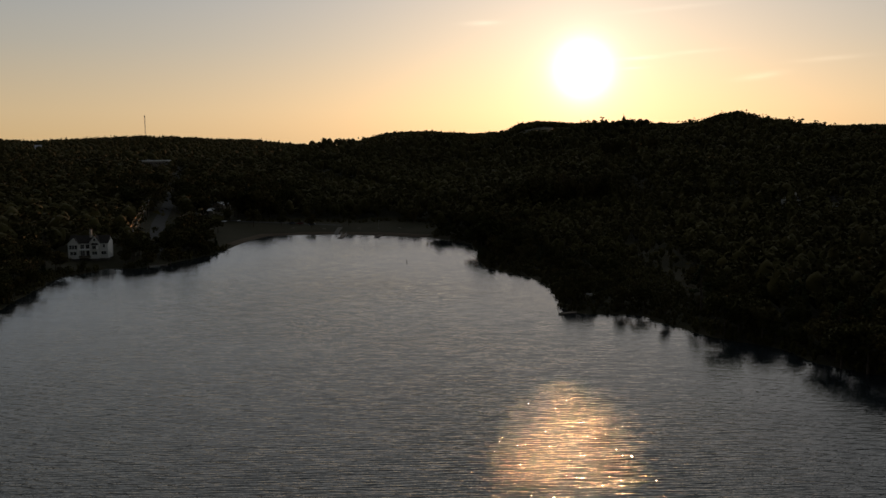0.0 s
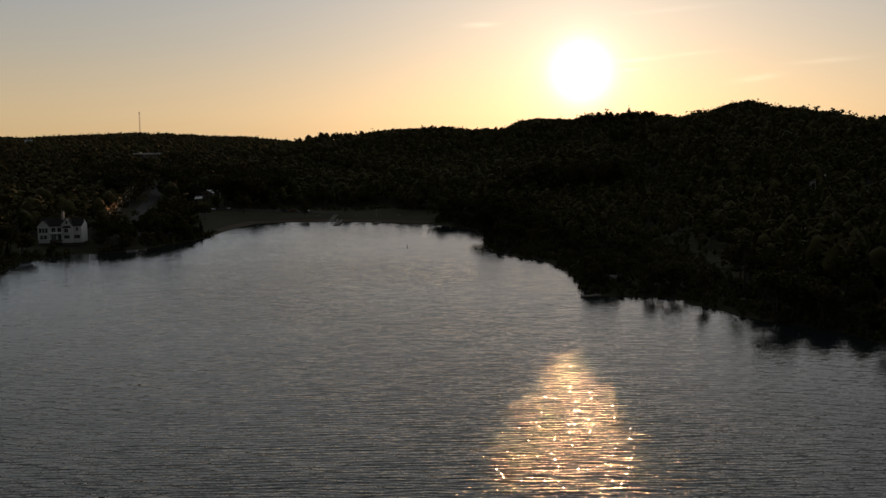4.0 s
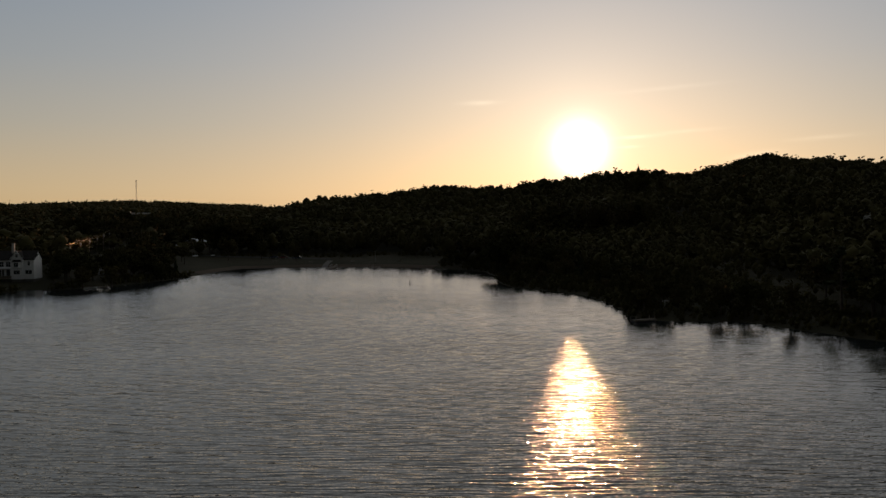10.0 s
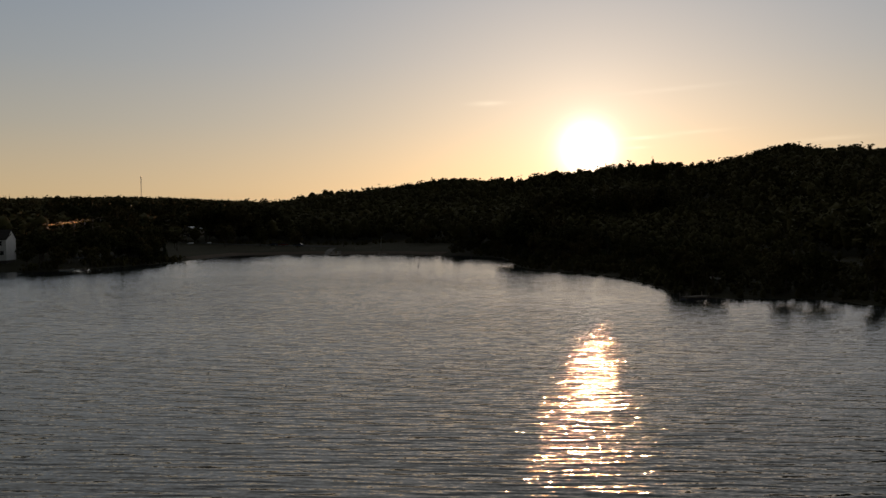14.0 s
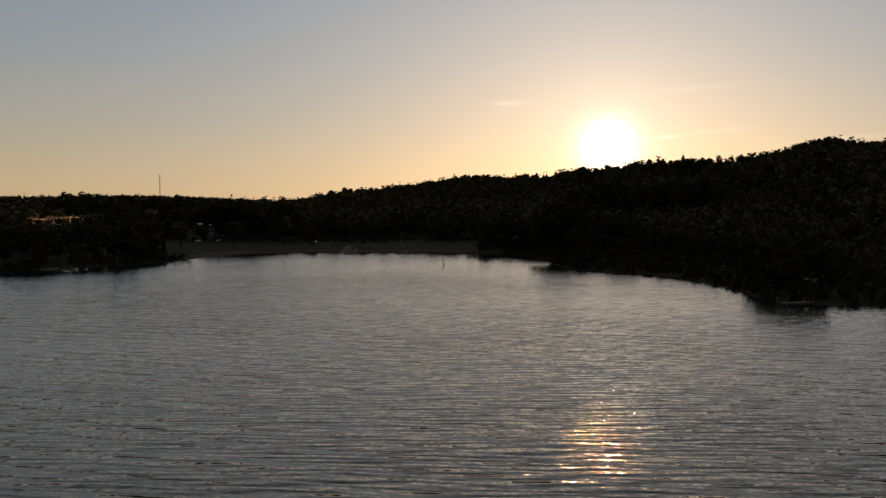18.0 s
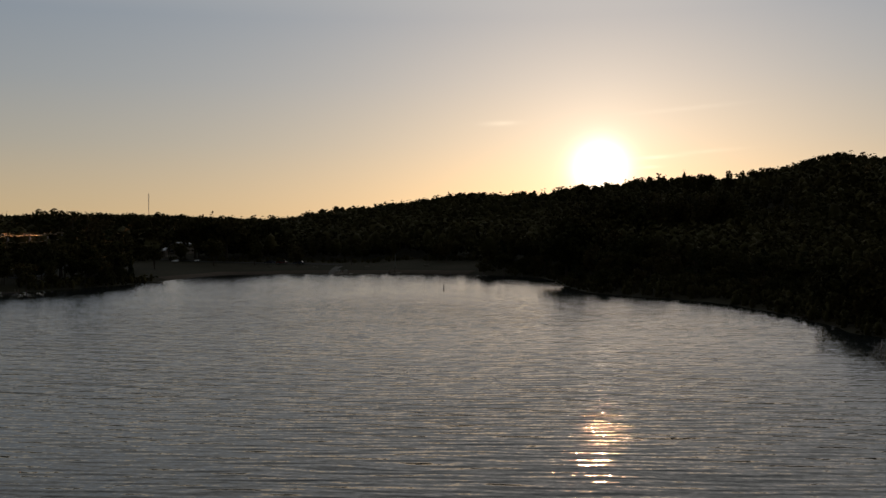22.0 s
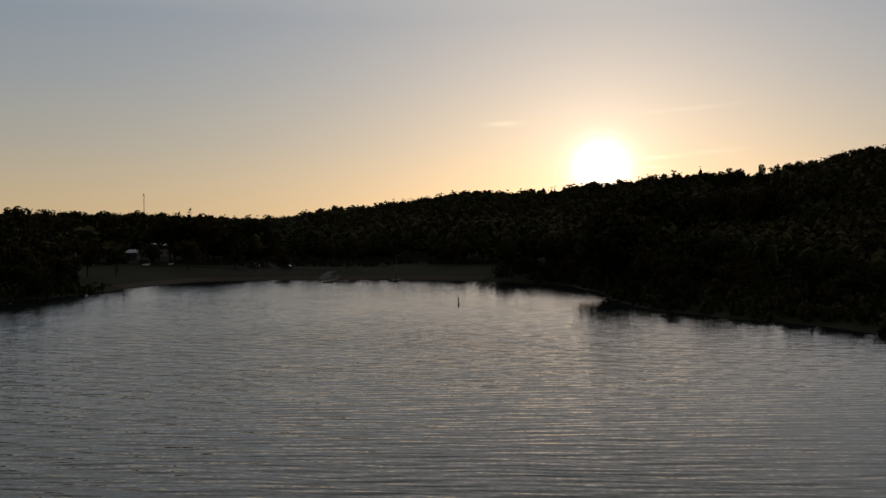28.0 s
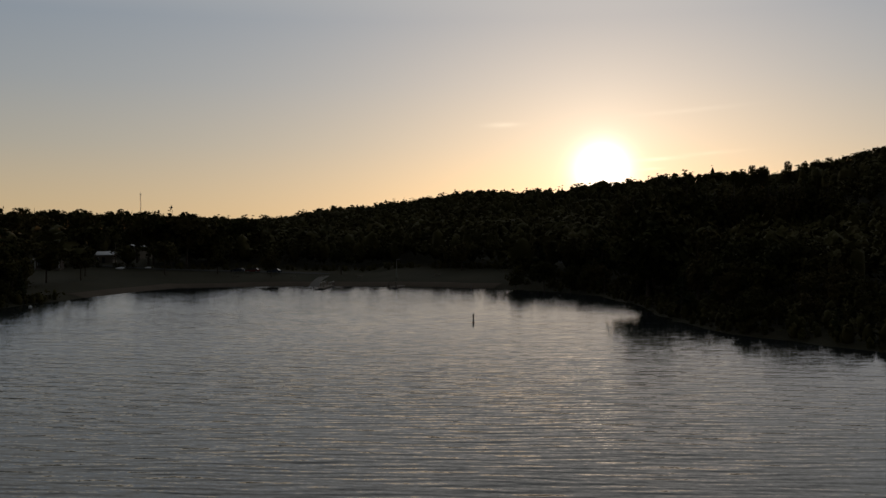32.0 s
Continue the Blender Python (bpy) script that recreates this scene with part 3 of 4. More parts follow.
# tall trees at the water's edge: x, y, height, kind
for i, (x, y, h, k) in enumerate(((15.4, 438, 17, 0), (17.5, 444, 18.5, 0), (20.5, 449, 18, 1), (23.5, 455, 17, 0), (-6, 503, 6.5, 1), (0.5, 494, 8, 3), (6, 486, 6, 0), (18, 381, 5, 1), (37.5, 283, 7.5, 0), (38, 292, 8, 1), (39.5, 300, 8, 0), (40.5, 309, 8, 3), (42, 287, 8.5, 0),
                                  (51, 273.5, 8, 0), (55.5, 272.5, 7.5, 3), (60.5, 260, 8.5, 4), (70, 236, 11, 2), (73, 234.5, 10, 1), (77, 228.5, 9, 3), (82, 218.5, 7, 0),
                                  (84.5, 208, 9, 2), (85, 200, 11, 0), (88.5, 195, 12, 3), (91, 186, 12, 2), (97, 176, 12, 1), (103, 168, 13, 0),
                                  (-131, 393, 8, 1), (-121, 391, 8.5, 0), (-115, 401, 8, 3), (-107, 431, 6, 1), (-131, 545, 9.5, 0), (-119, 470, 9, 0), (-116, 463, 8, 3),
                                  (-119, 421, 10, 0), (-117.5, 441, 11, 1), (-121, 455, 11, 0), (-125, 470, 12, 3), (-129, 489, 11.5, 1), (-127, 509, 12, 0), (-124, 524, 10.5, 3), (-115, 450, 9, 1), (-112, 432, 7, 3), (-125, 408, 9, 0))):
    plant(k, x, y, h / KINDS[k][2], 1.7 * i)


def plant_screen():
    """A belt of trees added on the slope above the point to shade the lake, its uneven tops set where the low sun just
    clears them.
    """
    rng = np.random.default_rng(9)
    # offset across the sun's bearing, and y where the added shade ends on the lake
    at = [(-18, 236), (-14, 236), (-10, 229), (-8.5, 232), (-5, 219), (-1.3, 203), (1, 204), (5, 227), (6.3, 230), (12.3, 219), (13.6, 219), (14.5, 200), (16, 165), (17, 152),
          (18, 172), (20, 185), (22.5, 166), (25.5, 160), (26.6, 153), (28, 165), (29, 181), (31, 170), (35, 163), (45, 150)]
    for u in np.arange(-18, 46, 1.9):
        reach = np.interp(u, [p[0] for p in at], [p[1] for p in at])
        reach -= 2 if u > 21 else 16 if u > 11 else 42 if u > 3 else 54 if u > -4 else 32
        y = 568 + 14 * rng.random()
        x = u + 0.131 * (y - 185)
        i = 4 if rng.random() < 0.8 else 0
        top = math.tan(radians(SUN_EL)) * (y - reach)
        plant(i, float(x), float(y), float((top - height_at(x, y) + 0.1) / (KINDS[i][2] * 0.98)), float(rng.random() * 6.28), "slender tree added in the belt above the point to shade the lake")


plant_screen()


def plant_town():
    """Tall old trees round the houses west of the lawn, whose crowns stand above the rest."""
    rng = np.random.default_rng(77)
    done = 0
    while done < 75:
        x, y = rng.uniform(-300, -105), rng.uniform(590, 780)
        if not -0.52 < (x + 16) / (y - 246) < -0.20 or open_ground(np.array([x]), np.array([y]))[0]:
            continue
        side = (x + 16) / (y - 246)
        rise = 0.0305 - 0.0095 * min(1.0, max(0.0, (side + 0.30) / 0.09)) + 0.002 * min(1.0, max(0.0, (-0.38 - side) / 0.08))
        top = 11.4 + math.hypot(x + 16, y - 246) * (rise + 0.0085 * rng.random() ** 1.5)
        i = int(rng.choice(7, p=[0.28, 0.24, 0.18, 0.14, 0.05, 0.05, 0.06]))
        plant(i, x, y, (top - height_at(x, y)) / KINDS[i][2], rng.uniform(0, 6.28), "tall old shade tree standing among the town's houses")
        done += 1


plant_town()


def forest(name, px, py, rng, size, mats, label, cards=26, pines=0.2, sink=0.0, core=1.0, leaf=0.088, spread=1.0):
    """A wood too large to count: every tree a crown of leaf clumps round a ragged core, joined in one mesh."""
    n = len(px)
    pz = ground_height(px, py)
    templates = []
    for k in range(8):
        r2 = np.random.default_rng(100 + k)
        pine = k >= 6
        blobs = crown_blobs(r2, "pine" if k == 6 else "spruce" if k == 7 else ("maple", "oak", "poplar", "maple", "oak", "maple")[k], 1.0)
        v, f = leaf_cards(r2, blobs, cards, leaf, 0.75, 0.5 if pine else 0.0)
        # ragged core so that the crown is not see-through from afar
        ring = 7
        cv, cf = [(0, 0, 0.05 if pine else 0.2)], []
        levels = ((0.28, 0.11), (0.5, 0.08), (0.75, 0.04)) if pine else ((0.36, 0.11), (0.58, 0.145), (0.78, 0.085))
        for z, rad in levels:
            for j in range(ring):
                a = j * math.tau / ring
                q = rad * core * (0.5 + 0.8 * r2.random())
                cv.append((math.cos(a) * q, math.sin(a) * q, z + 0.06 * (r2.random() - 0.5)))
        cv.append((0, 0, 0.95 if pine else 0.88))
        for j in range(ring):
            j2 = (j + 1) % ring
            cf.append((0, 1 + j2, 1 + j))
            for l in range(2):
                a, b = 1 + l * ring, 1 + (l + 1) * ring
                cf += [(a + j, a + j2, b + j2), (a + j, b + j2, b + j)]
            cf.append((1 + 2 * ring + j, 1 + 2 * ring + j2, 1 + 3 * ring))
        templates.append((np.concatenate([v, np.array(cv)]), np.concatenate([f, np.array(cf) + len(v)])))
    kind = np.where(rng.random(n) < pines, rng.integers(6, 8, n), rng.integers(0, 6, n))
    vs, fs, o = [], [], 0
    for k, (tv, tf) in enumerate(templates):
        idx = np.nonzero(kind == k)[0]
        if not len(idx):
            continue
        a = rng.random(len(idx)) * math.tau
        s = size * (0.7 + 0.6 * rng.random(len(idx)))
        low = (np.abs(px[idx] - 28 - 0.131 * (py[idx] - 228)) < 46) & (py[idx] > 255) & (py[idx] < 620)
        s = np.where(low, np.minimum(s, np.maximum(3.0, 0.0762 * (py[idx] - 240) - pz[idx])), s)
        above = (np.abs(px[idx] - 28 - 0.131 * (py[idx] - 228)) < 46) & (py[idx] >= 620) & (py[idx] < 950)
        s = np.where(above, np.minimum(s, np.maximum(5.0, (0.0733 * (py[idx] - 185) - pz[idx]) / 1.0)), s)
        wide = s * spread * (0.9 + 0.45 * rng.random(len(idx)))
        c, sn = np.cos(a), np.sin(a)
        x = (tv[None, :, 0] * c[:, None] - tv[None, :, 1] * sn[:, None]) * wide[:, None] + px[idx, None]
        y = (tv[None, :, 0] * sn[:, None] + tv[None, :, 1] * c[:, None]) * wide[:, None] + py[idx, None]
        z = (tv[None, :, 2] - sink) * s[:, None] + pz[idx, None] - 0.3
        vs.append(np.stack([x, y, z], 2).reshape(-1, 3))
        fs.append((tf[None] + (np.arange(len(idx)) * len(tv))[:, None, None]).reshape(-1, 3) + o)
        o += len(idx) * len(tv)
    tagged(new(name, array_mesh(name, np.concatenate(vs), np.concatenate(fs), mats)), label, "trees", kind="stuff")


def in_fan(px, py, spread):
    """The ground in front, between the two sides of the valley."""
    return np.abs(px + 8) < 40 + spread * (py + 60)


def plant_woods():
    # hillside east of the lake up to the crest
    px, py, rng = scatter(-120, 620, 140, 1290, 7.8, 21)
    d = shore_dist(px, py)
    ok = (d > 3) & ~near_bank(px, py, d) & ~open_ground(px, py) & in_fan(px, py, 0.62) & ((px > -30) | (py > 600)) & (px > -120 + 0.0 * py)
    near = ok & (py < 640)
    ok &= ~near
    forest("hillside_woods", px[ok], py[ok], rng, 12.5, LEAVES_FAR, "dense mixed woods covering the hillside above the lake", 27, 0.12, 0.06, 1.3, 0.08, 1.2)
    forest("lakeside_woods", px[near], py[near], rng, 12.5, LEAVES_FAR, "dense leafy woods on the slope just above the lake", 90, 0.05, 0.06, 1.0, 0.055, 1.2)
    # town trees on the west side
    px, py, rng = scatter(-620, -120, 150, 1180, 12.5, 22)
    d = shore_dist(px, py)
    ok = (d > 3) & ~near_bank(px, py, d) & ~open_ground(px, py) & in_fan(px, py, 0.62)
    forest("town_trees", px[ok], py[ok], rng, 14.0, LEAVES_FAR, "leafy garden trees between the town's houses", 105, 0.06, 0.06, 1.35, 0.056, 1.35)
    # far hills
    px, py, rng = scatter(-1900, 1100, 1160, 2560, 16.0, 23)
    d = np.full(px.shape, 99.0)
    ok = in_fan(px, py, 0.62) & ((px < -115) | (py > 1290)) & ((py < 1420) | (px < -60) | ((py > 2330) & (px < 200)))
    forest("far_woods", px[ok], py[ok], rng, 15.0, LEAVES_FAR, "distant wooded hills beyond the town", 12, 0.03, 0.12, 1.6)
    px, py, rng = scatter(-180, 1100, 2300, 2530, 11.0, 26)
    px, py = px[in_fan(px, py, 0.5)], py[in_fan(px, py, 0.5)]
    forest("far_crest_woods", px, py, rng, 13.0, LEAVES_FAR, "thick woods along the far hill's crest", 10, 0.0, 0.2, 1.8)

    # low growth along the water's edge and under the trees round the lawn
    px, py, rng = scatter(-200, 170, 140, 600, 2.4, 24)
    d = shore_dist(px, py)
    lawn_edge = line_dist(px, py, LAWN[4:] + LAWN[:1])
    at_water = (d > 0.1) & (d < 7) & (((px > 2) & (py < 505)) | (px < -100)) & (np.hypot(px + 120, py - 400) > 4)
    low = (px > 5) & (px < 75) & (py > 255) & (py < 420) & (d > 2)
    ok = (at_water | low | ((d > 4) & (lawn_edge < 7) & (rng.random(len(px)) < 0.5))) & ~open_ground(px, py)
    forest("shore_shrubs", px[ok], py[ok], rng, 3.4, LEAVES_FAR, "tangled shrubs along the water's edge and under the trees", 30, 0.0, 0.3)


plant_woods()

# ---- things on the shores ----


def ground_pose(x, y, turn=0.0, lift=0.0):
    return Matrix.Translation((x, y, height_at(x, y) + lift)) @ Matrix.Rotation(radians(turn), 4, "Z")


def window(parent, x, y, z, w, h, bars=1):
    """A window in a wall that faces -y: frame and sash bars proud of the wall, the pane behind them."""
    f = Shape()
    t = 0.09
    f.box(x - t, y - 0.06, z - t, x + w + t, y + 0.02, z)
    f.box(x - t, y - 0.06, z + h, x + w + t, y + 0.02, z + h + t * 1.4)
    f.box(x - t, y - 0.06, z, x, y + 0.02, z + h)
    f.box(x + w, y - 0.06, z, x + w + t, y + 0.02, z + h)
    for k in range(1, bars + 1):
        f.box(x + w * k / (bars + 1) - 0.03, y - 0.045, z, x + w * k / (bars + 1) + 0.03, y - 0.005, z + h)
    f.box(x, y - 0.045, z + h * 0.5 - 0.025, x + w, y - 0.005, z + h * 0.5 + 0.025)
    f.box(x - t * 1.5, y - 0.11, z - t * 1.7, x + w + t * 1.5, y + 0.01, z - t)
    win = part("window", f, TRIM, parent)
    part("pane", Shape().box(x, y - 0.02, z, x + w, y - 0.004, z + h), GLASS, win)
    return win


def gable_roof(x0, x1, y0, y1, eaves, ridge, along="x", over=0.35, thick=0.16):
    """Two sloping slabs that meet in a ridge."""
    s = Shape()
    if along == "x":
        ym = (y0 + y1) / 2
        k = (ridge - eaves) / (ym - y0)
        for ya, yb in ((y0 - over, ym), (y1 + over, ym)):
            za = eaves - k * over
            s.raw([(x0 - over, ya, za), (x1 + over, ya, za), (x1 + over, yb, ridge), (x0 - over, yb, ridge),
                   (x0 - over, ya, za + thick), (x1 + over, ya, za + thick), (x1 + over, yb, ridge + thick), (x0 - over, yb, ridge + thick)],
                  [(3, 2, 1, 0), (4, 5, 6, 7), (0, 1, 5, 4), (1, 2, 6, 5), (2, 3, 7, 6), (3, 0, 4, 7)])
    else:
        xm = (x0 + x1) / 2
        k = (ridge - eaves) / (xm - x0)
        for xa, xb in ((x0 - over, xm), (x1 + over, xm)):
            za = eaves - k * over
            s.raw([(xa, y0 - over, za), (xa, y1 + over, za), (xb, y1 + over, ridge), (xb, y0 - over, ridge),
                   (xa, y0 - over, za + thick), (xa, y1 + over, za + thick), (xb, y1 + over, ridge + thick), (xb, y0 - over, ridge + thick)],
                  [(3, 2, 1, 0), (4, 5, 6, 7), (0, 1, 5, 4), (1, 2, 6, 5), (2, 3, 7, 6), (3, 0, 4, 7)])
    return s


def gable_walls(x0, x1, y0, y1, eaves, ridge, along="x"):
    s = Shape()
    if along == "x":
        ym = (y0 + y1) / 2
        outline = [(y0, -1.2), (y1, -1.2), (y1, eaves), (ym, ridge), (y0, eaves)]
        s.raw([(x0, y, z) for y, z in outline] + [(x1, y, z) for y, z in outline],
              [(4, 3, 2, 1, 0), (5, 6, 7, 8, 9)] + [(i, (i + 1) % 5, (i + 1) % 5 + 5, i + 5) for i in range(5)])
    else:
        xm = (x0 + x1) / 2
        s.prism([(x0, -1.2), (x1, -1.2), (x1, eaves), (xm, ridge), (x0, eaves)], y0, y1)
    return s


def clapboards(x0, x1, y, z0, z1, step=0.3):
    """Overlapping boards on a wall that faces -y."""
    s = Shape()
    z = z0
    while z < z1 - 0.02:
        t = min(z + step, z1)
        s.raw([(x0, y - 0.035, z), (x1, y - 0.035, z), (x1, y - 0.008, t), (x0, y - 0.008, t), (x0, y, z), (x1, y, z)],
              [(0, 1, 2, 3), (4, 5, 1, 0)])
        z += step
    return s


def victorian_house():
    h = thing("house", ground_pose(-157.0, 399.5, 5, 1.7) @ Matrix.Diagonal((0.94, 0.94, 0.94, 1)), "large white clapboard lake house with gables and a tall chimney", "house")
    part("wall", gable_walls(0, 16.8, 1.6, 10.5, 5.7, 8.6, "x"), WHITE_BOARD, h)
    part("foundation", Shape().box(0.1, 1.7, -3.4, 16.7, 10.4, -1.1).box(0.1, 0.1, -3.4, 4.4, 1.8, -0.02).box(9.5, 0.4, -3.4, 13.3, 1.8, -0.02), CONCRETE, h, "grey stone foundation")
    part("roof", gable_roof(0, 16.8, 1.6, 10.5, 5.7, 8.6, "x"), SHINGLE, h, "dark grey shingle roof")
    # the two gabled fronts
    for x0, x1, y0, eave, top in ((0.0, 4.5, 0.0, 5.5, 7.7), (9.4, 13.4, 0.3, 6.0, 8.6)):
        part("gable_front", gable_walls(x0, x1, y0, 5.5, eave, top, "y"), WHITE_BOARD, h)
        part("gable_roof", gable_roof(x0, x1, y0, 5.5, eave, top, "y", 0.3), SHINGLE, h, "dark grey shingle roof")
        s = Shape()
        xm = (x0 + x1) / 2
        for xa in (x0 - 0.3, x1 + 0.3):
            za = eave - (top - eave) / (xm - x0) * 0.3
            s.raw([(xa, y0 - 0.36, za - 0.05), (xm, y0 - 0.36, top - 0.05), (xm, y0 - 0.36, top + 0.2), (xa, y0 - 0.36, za + 0.2),
                   (xa, y0 - 0.30, za - 0.05), (xm, y0 - 0.30, top - 0.05), (xm, y0 - 0.30, top + 0.2), (xa, y0 - 0.30, za + 0.2)],
                  [(0, 1, 2, 3), (7, 6, 5, 4), (0, 4, 5, 1), (3, 2, 6, 7), (0, 3, 7, 4), (1, 5, 6, 2)])
        part("bargeboard", s, TRIM, h)
    part("siding", clapboards(0.0, 4.5, 0.0, 0.0, 5.4), WHITE_BOARD, h)
    part("siding", clapboards(4.5, 9.4, 1.6, 0.0, 5.6), WHITE_BOARD, h)
    part("siding", clapboards(9.4, 13.4, 0.3, 0.0, 5.9), WHITE_BOARD, h)
    part("siding", clapboards(13.4, 16.8, 1.6, 0.0, 5.6), WHITE_BOARD, h)
    # windows: upper and lower storey
    for x in (0.55, 1.75, 2.95):
        window(h, x, -0.04, 3.1, 0.95, 1.7, 0)
    for x in (0.9, 2.35):
        window(h, x, -0.04, 0.5, 1.2, 1.4, 0)
    for x in (5.0, 7.3):
        window(h, x, 1.56, 3.2, 1.5, 1.7, 1)
    window(h, 11.0, 0.26, 6.5, 0.8, 1.1, 0)
    window(h, 10.3, 0.26, 0.6, 2.1, 1.3, 1)
    window(h, 14.7, 1.56, 3.6, 0.8, 1.4, 0)
    window(h, 13.9, 1.56, 0.6, 2.2, 1.3, 1)
    # projecting bay with its own little roof
    part("bay", Shape().raw([(9.9, 0.3, 2.9), (10.5, -0.5, 2.9), (12.3, -0.5, 2.9), (12.9, 0.3, 2.9), (9.9, 0.3, 4.9), (10.5, -0.5, 4.9), (12.3, -0.5, 4.9), (12.9, 0.3, 4.9)],
                            [(0, 1, 5, 4), (1, 2, 6, 5), (2, 3, 7, 6), (3, 2, 1, 0), (4, 5, 6, 7)]), WHITE_BOARD, h)
    part("bay_roof", Shape().raw([(9.6, 0.3, 4.9), (10.35, -0.75, 4.9), (12.45, -0.75, 4.9), (13.2, 0.3, 4.9), (10.2, 0.3, 5.7), (12.6, 0.3, 5.7)],
                                 [(0, 1, 4), (1, 2, 5, 4), (2, 3, 5), (3, 2, 1, 0)]), SHINGLE, h)
    window(h, 10.65, -0.54, 3.2, 1.5, 1.4, 1)
    # porch between the fronts
    part("porch_roof", Shape().raw([(4.4, 0.2, 2.55), (9.5, 0.2, 2.55), (9.5, 1.6, 2.95), (4.4, 1.6, 2.95), (4.4, 0.2, 2.7), (9.5, 0.2, 2.7), (9.5, 1.6, 3.1), (4.4, 1.6, 3.1)],
                                   [(3, 2, 1, 0), (4, 5, 6, 7), (0, 1, 5, 4), (1, 2, 6, 5), (2, 3, 7, 6), (3, 0, 4, 7)]), WHITE_BOARD, h)
    for x in (4.7, 6.2, 7.7, 9.2):
        part("porch_post", Shape().box(x - 0.08, 0.3, -0.6, x + 0.08, 0.46, 2.56), TRIM, h)
    part("porch_floor", Shape().box(4.4, 0.1, -0.7, 9.5, 1.6, 0.05), GREY_WOOD, h)
    for x in (5.1, 7.4):
        part("door", Shape().box(x, 1.54, 0.05, x + 1.5, 1.59, 2.2), DARK, h, "dark porch door")
    c = part("chimney", Shape().box(8.3, 4.6, 7.0, 9.2, 5.5, 11.4), BRICK, h, "tall white-painted brick chimney")
    part("chimney_cap", Shape().box(8.2, 4.5, 11.4, 9.3, 5.6, 11.6), CONCRETE, c)
    part("wing_roof", Shape().raw([(13.1, 1.2, 5.75), (17.2, 1.2, 5.75), (17.2, 6, 7.4), (13.1, 6, 8.2)], [(0, 1, 2, 3), (3, 2, 1, 0)]), SHINGLE, h)
    return h


victorian_house()


def plain_house(x, y, turn, w, d, eaves, ridge, along, wall, roof, label, wins=(), chimney=None, dropped=0.0):
    h = thing("house", ground_pose(x, y, turn, -dropped) @ Matrix.Translation((-w / 2, 0, 0)), label, "house", "town houses")
    part("wall", gable_walls(0, w, 0, d, eaves, ridge, along), wall, h)
    part("roof", gable_roof(0, w, 0, d, eaves, ridge, along, 0.45), roof, h)
    for wx, wz, ww, wh in wins:
        window(h, wx, -0.03, wz, ww, wh)
    if wins:
        part("door", Shape().box(w * 0.46, -0.05, 0.0, w * 0.46 + 0.95, -0.01, 2.05), DARK, h)
    if chimney:
        part("chimney", Shape().box(chimney[0], chimney[1], eaves, chimney[0] + 0.7, chimney[1] + 0.7, ridge + 1.1), BRICK, h)
    return h




def hip_house(x, y, turn, w, d, eaves, ridge):
    """A house under a roof that slopes to all four sides, with a deep porch along its front."""
    h = thing("house", ground_pose(x, y, turn, 0.6) @ Matrix.Translation((-w / 2, 0, 0)), "brown house under a low tan hipped roof with a shaded porch", "house", "town houses")
    part("wall", Shape().box(0, 0, -1.6, w, d, eaves), BROWN, h)
    o, m = 0.6, d * 0.5
    part("roof", Shape().raw([(-o, -1.9, eaves - 0.1), (w + o, -1.9, eaves - 0.1), (w + o, d + o, eaves - 0.1), (-o, d + o, eaves - 0.1), (m, m, ridge), (w - m, m, ridge)],
                             [(0, 1, 5, 4), (1, 2, 5), (2, 3, 4, 5), (3, 0, 4), (3, 2, 1, 0)]), SHINGLE_TAN, h, "tan shingle hipped roof")
    part("fascia", Shape().box(-o, -1.92, eaves - 0.3, w + o, -1.84, eaves - 0.09), TRIM, h)
    for k in range(4):
        px_ = 0.2 + k * (w - 0.4) / 3
        part("porch_post", Shape().box(px_ - 0.08, -1.75, -1.6, px_ + 0.08, -1.6, eaves - 0.1), TRIM, h)
    part("porch_floor", Shape().box(-0.1, -1.8, -1.6, w + 0.1, -0.01, -0.05), GREY_WOOD, h)
    for wx in (0.7, 5.3):
        window(h, wx, -0.03, 0.9, 1.4, 1.2)
    part("door", Shape().box(w * 0.46, -0.05, 0.0, w * 0.46 + 0.95, -0.01, 2.05), DARK, h)
    part("chimney", Shape().box(w * 0.6, m + 0.4, eaves, w * 0.6 + 0.7, m + 1.1, ridge + 0.7), BRICK, h)


hip_house(-152.5, 569, 14, 7.6, 7.0, 3.1, 5.4)
plain_house(-153, 648, -20, 8.5, 9.0, 4.0, 5.7, "y", BEIGE, METAL_ROOF, "dim grey bungalow under a pale metal roof", ((0.9, 1.0, 1.4, 1.2), (5.0, 1.0, 1.4, 1.2)))
plain_house(-152, 615, 6, 7.0, 6.0, 3.0, 4.1, "x", BEIGE, METAL_ROOF, "low garage with a pale metal roof beside the bungalow", ((0.8, 0.8, 1.2, 1.1),))
plain_house(164, 468, -28, 8.0, 7.0, 5.4, 7.6, "y", WHITE_BOARD, SHINGLE, "pale house half hidden among hillside trees", ((1.0, 3.2, 1.2, 1.4), (3.4, 3.2, 1.2, 1.4), (5.8, 3.2, 1.2, 1.4), (1.2, 0.7, 1.4, 1.4), (5.4, 0.7, 1.4, 1.4)), (5.5, 4.0))
plain_house(-664, 1592, 16, 10.0, 8.0, 8.4, 12.0, "x", WHITE_BOARD, METAL_ROOF, "distant white house on the wooded rise", ((1.5, 5.0, 1.4, 1.6), (4.2, 5.0, 1.4, 1.6), (7.2, 5.0, 1.4, 1.6)))
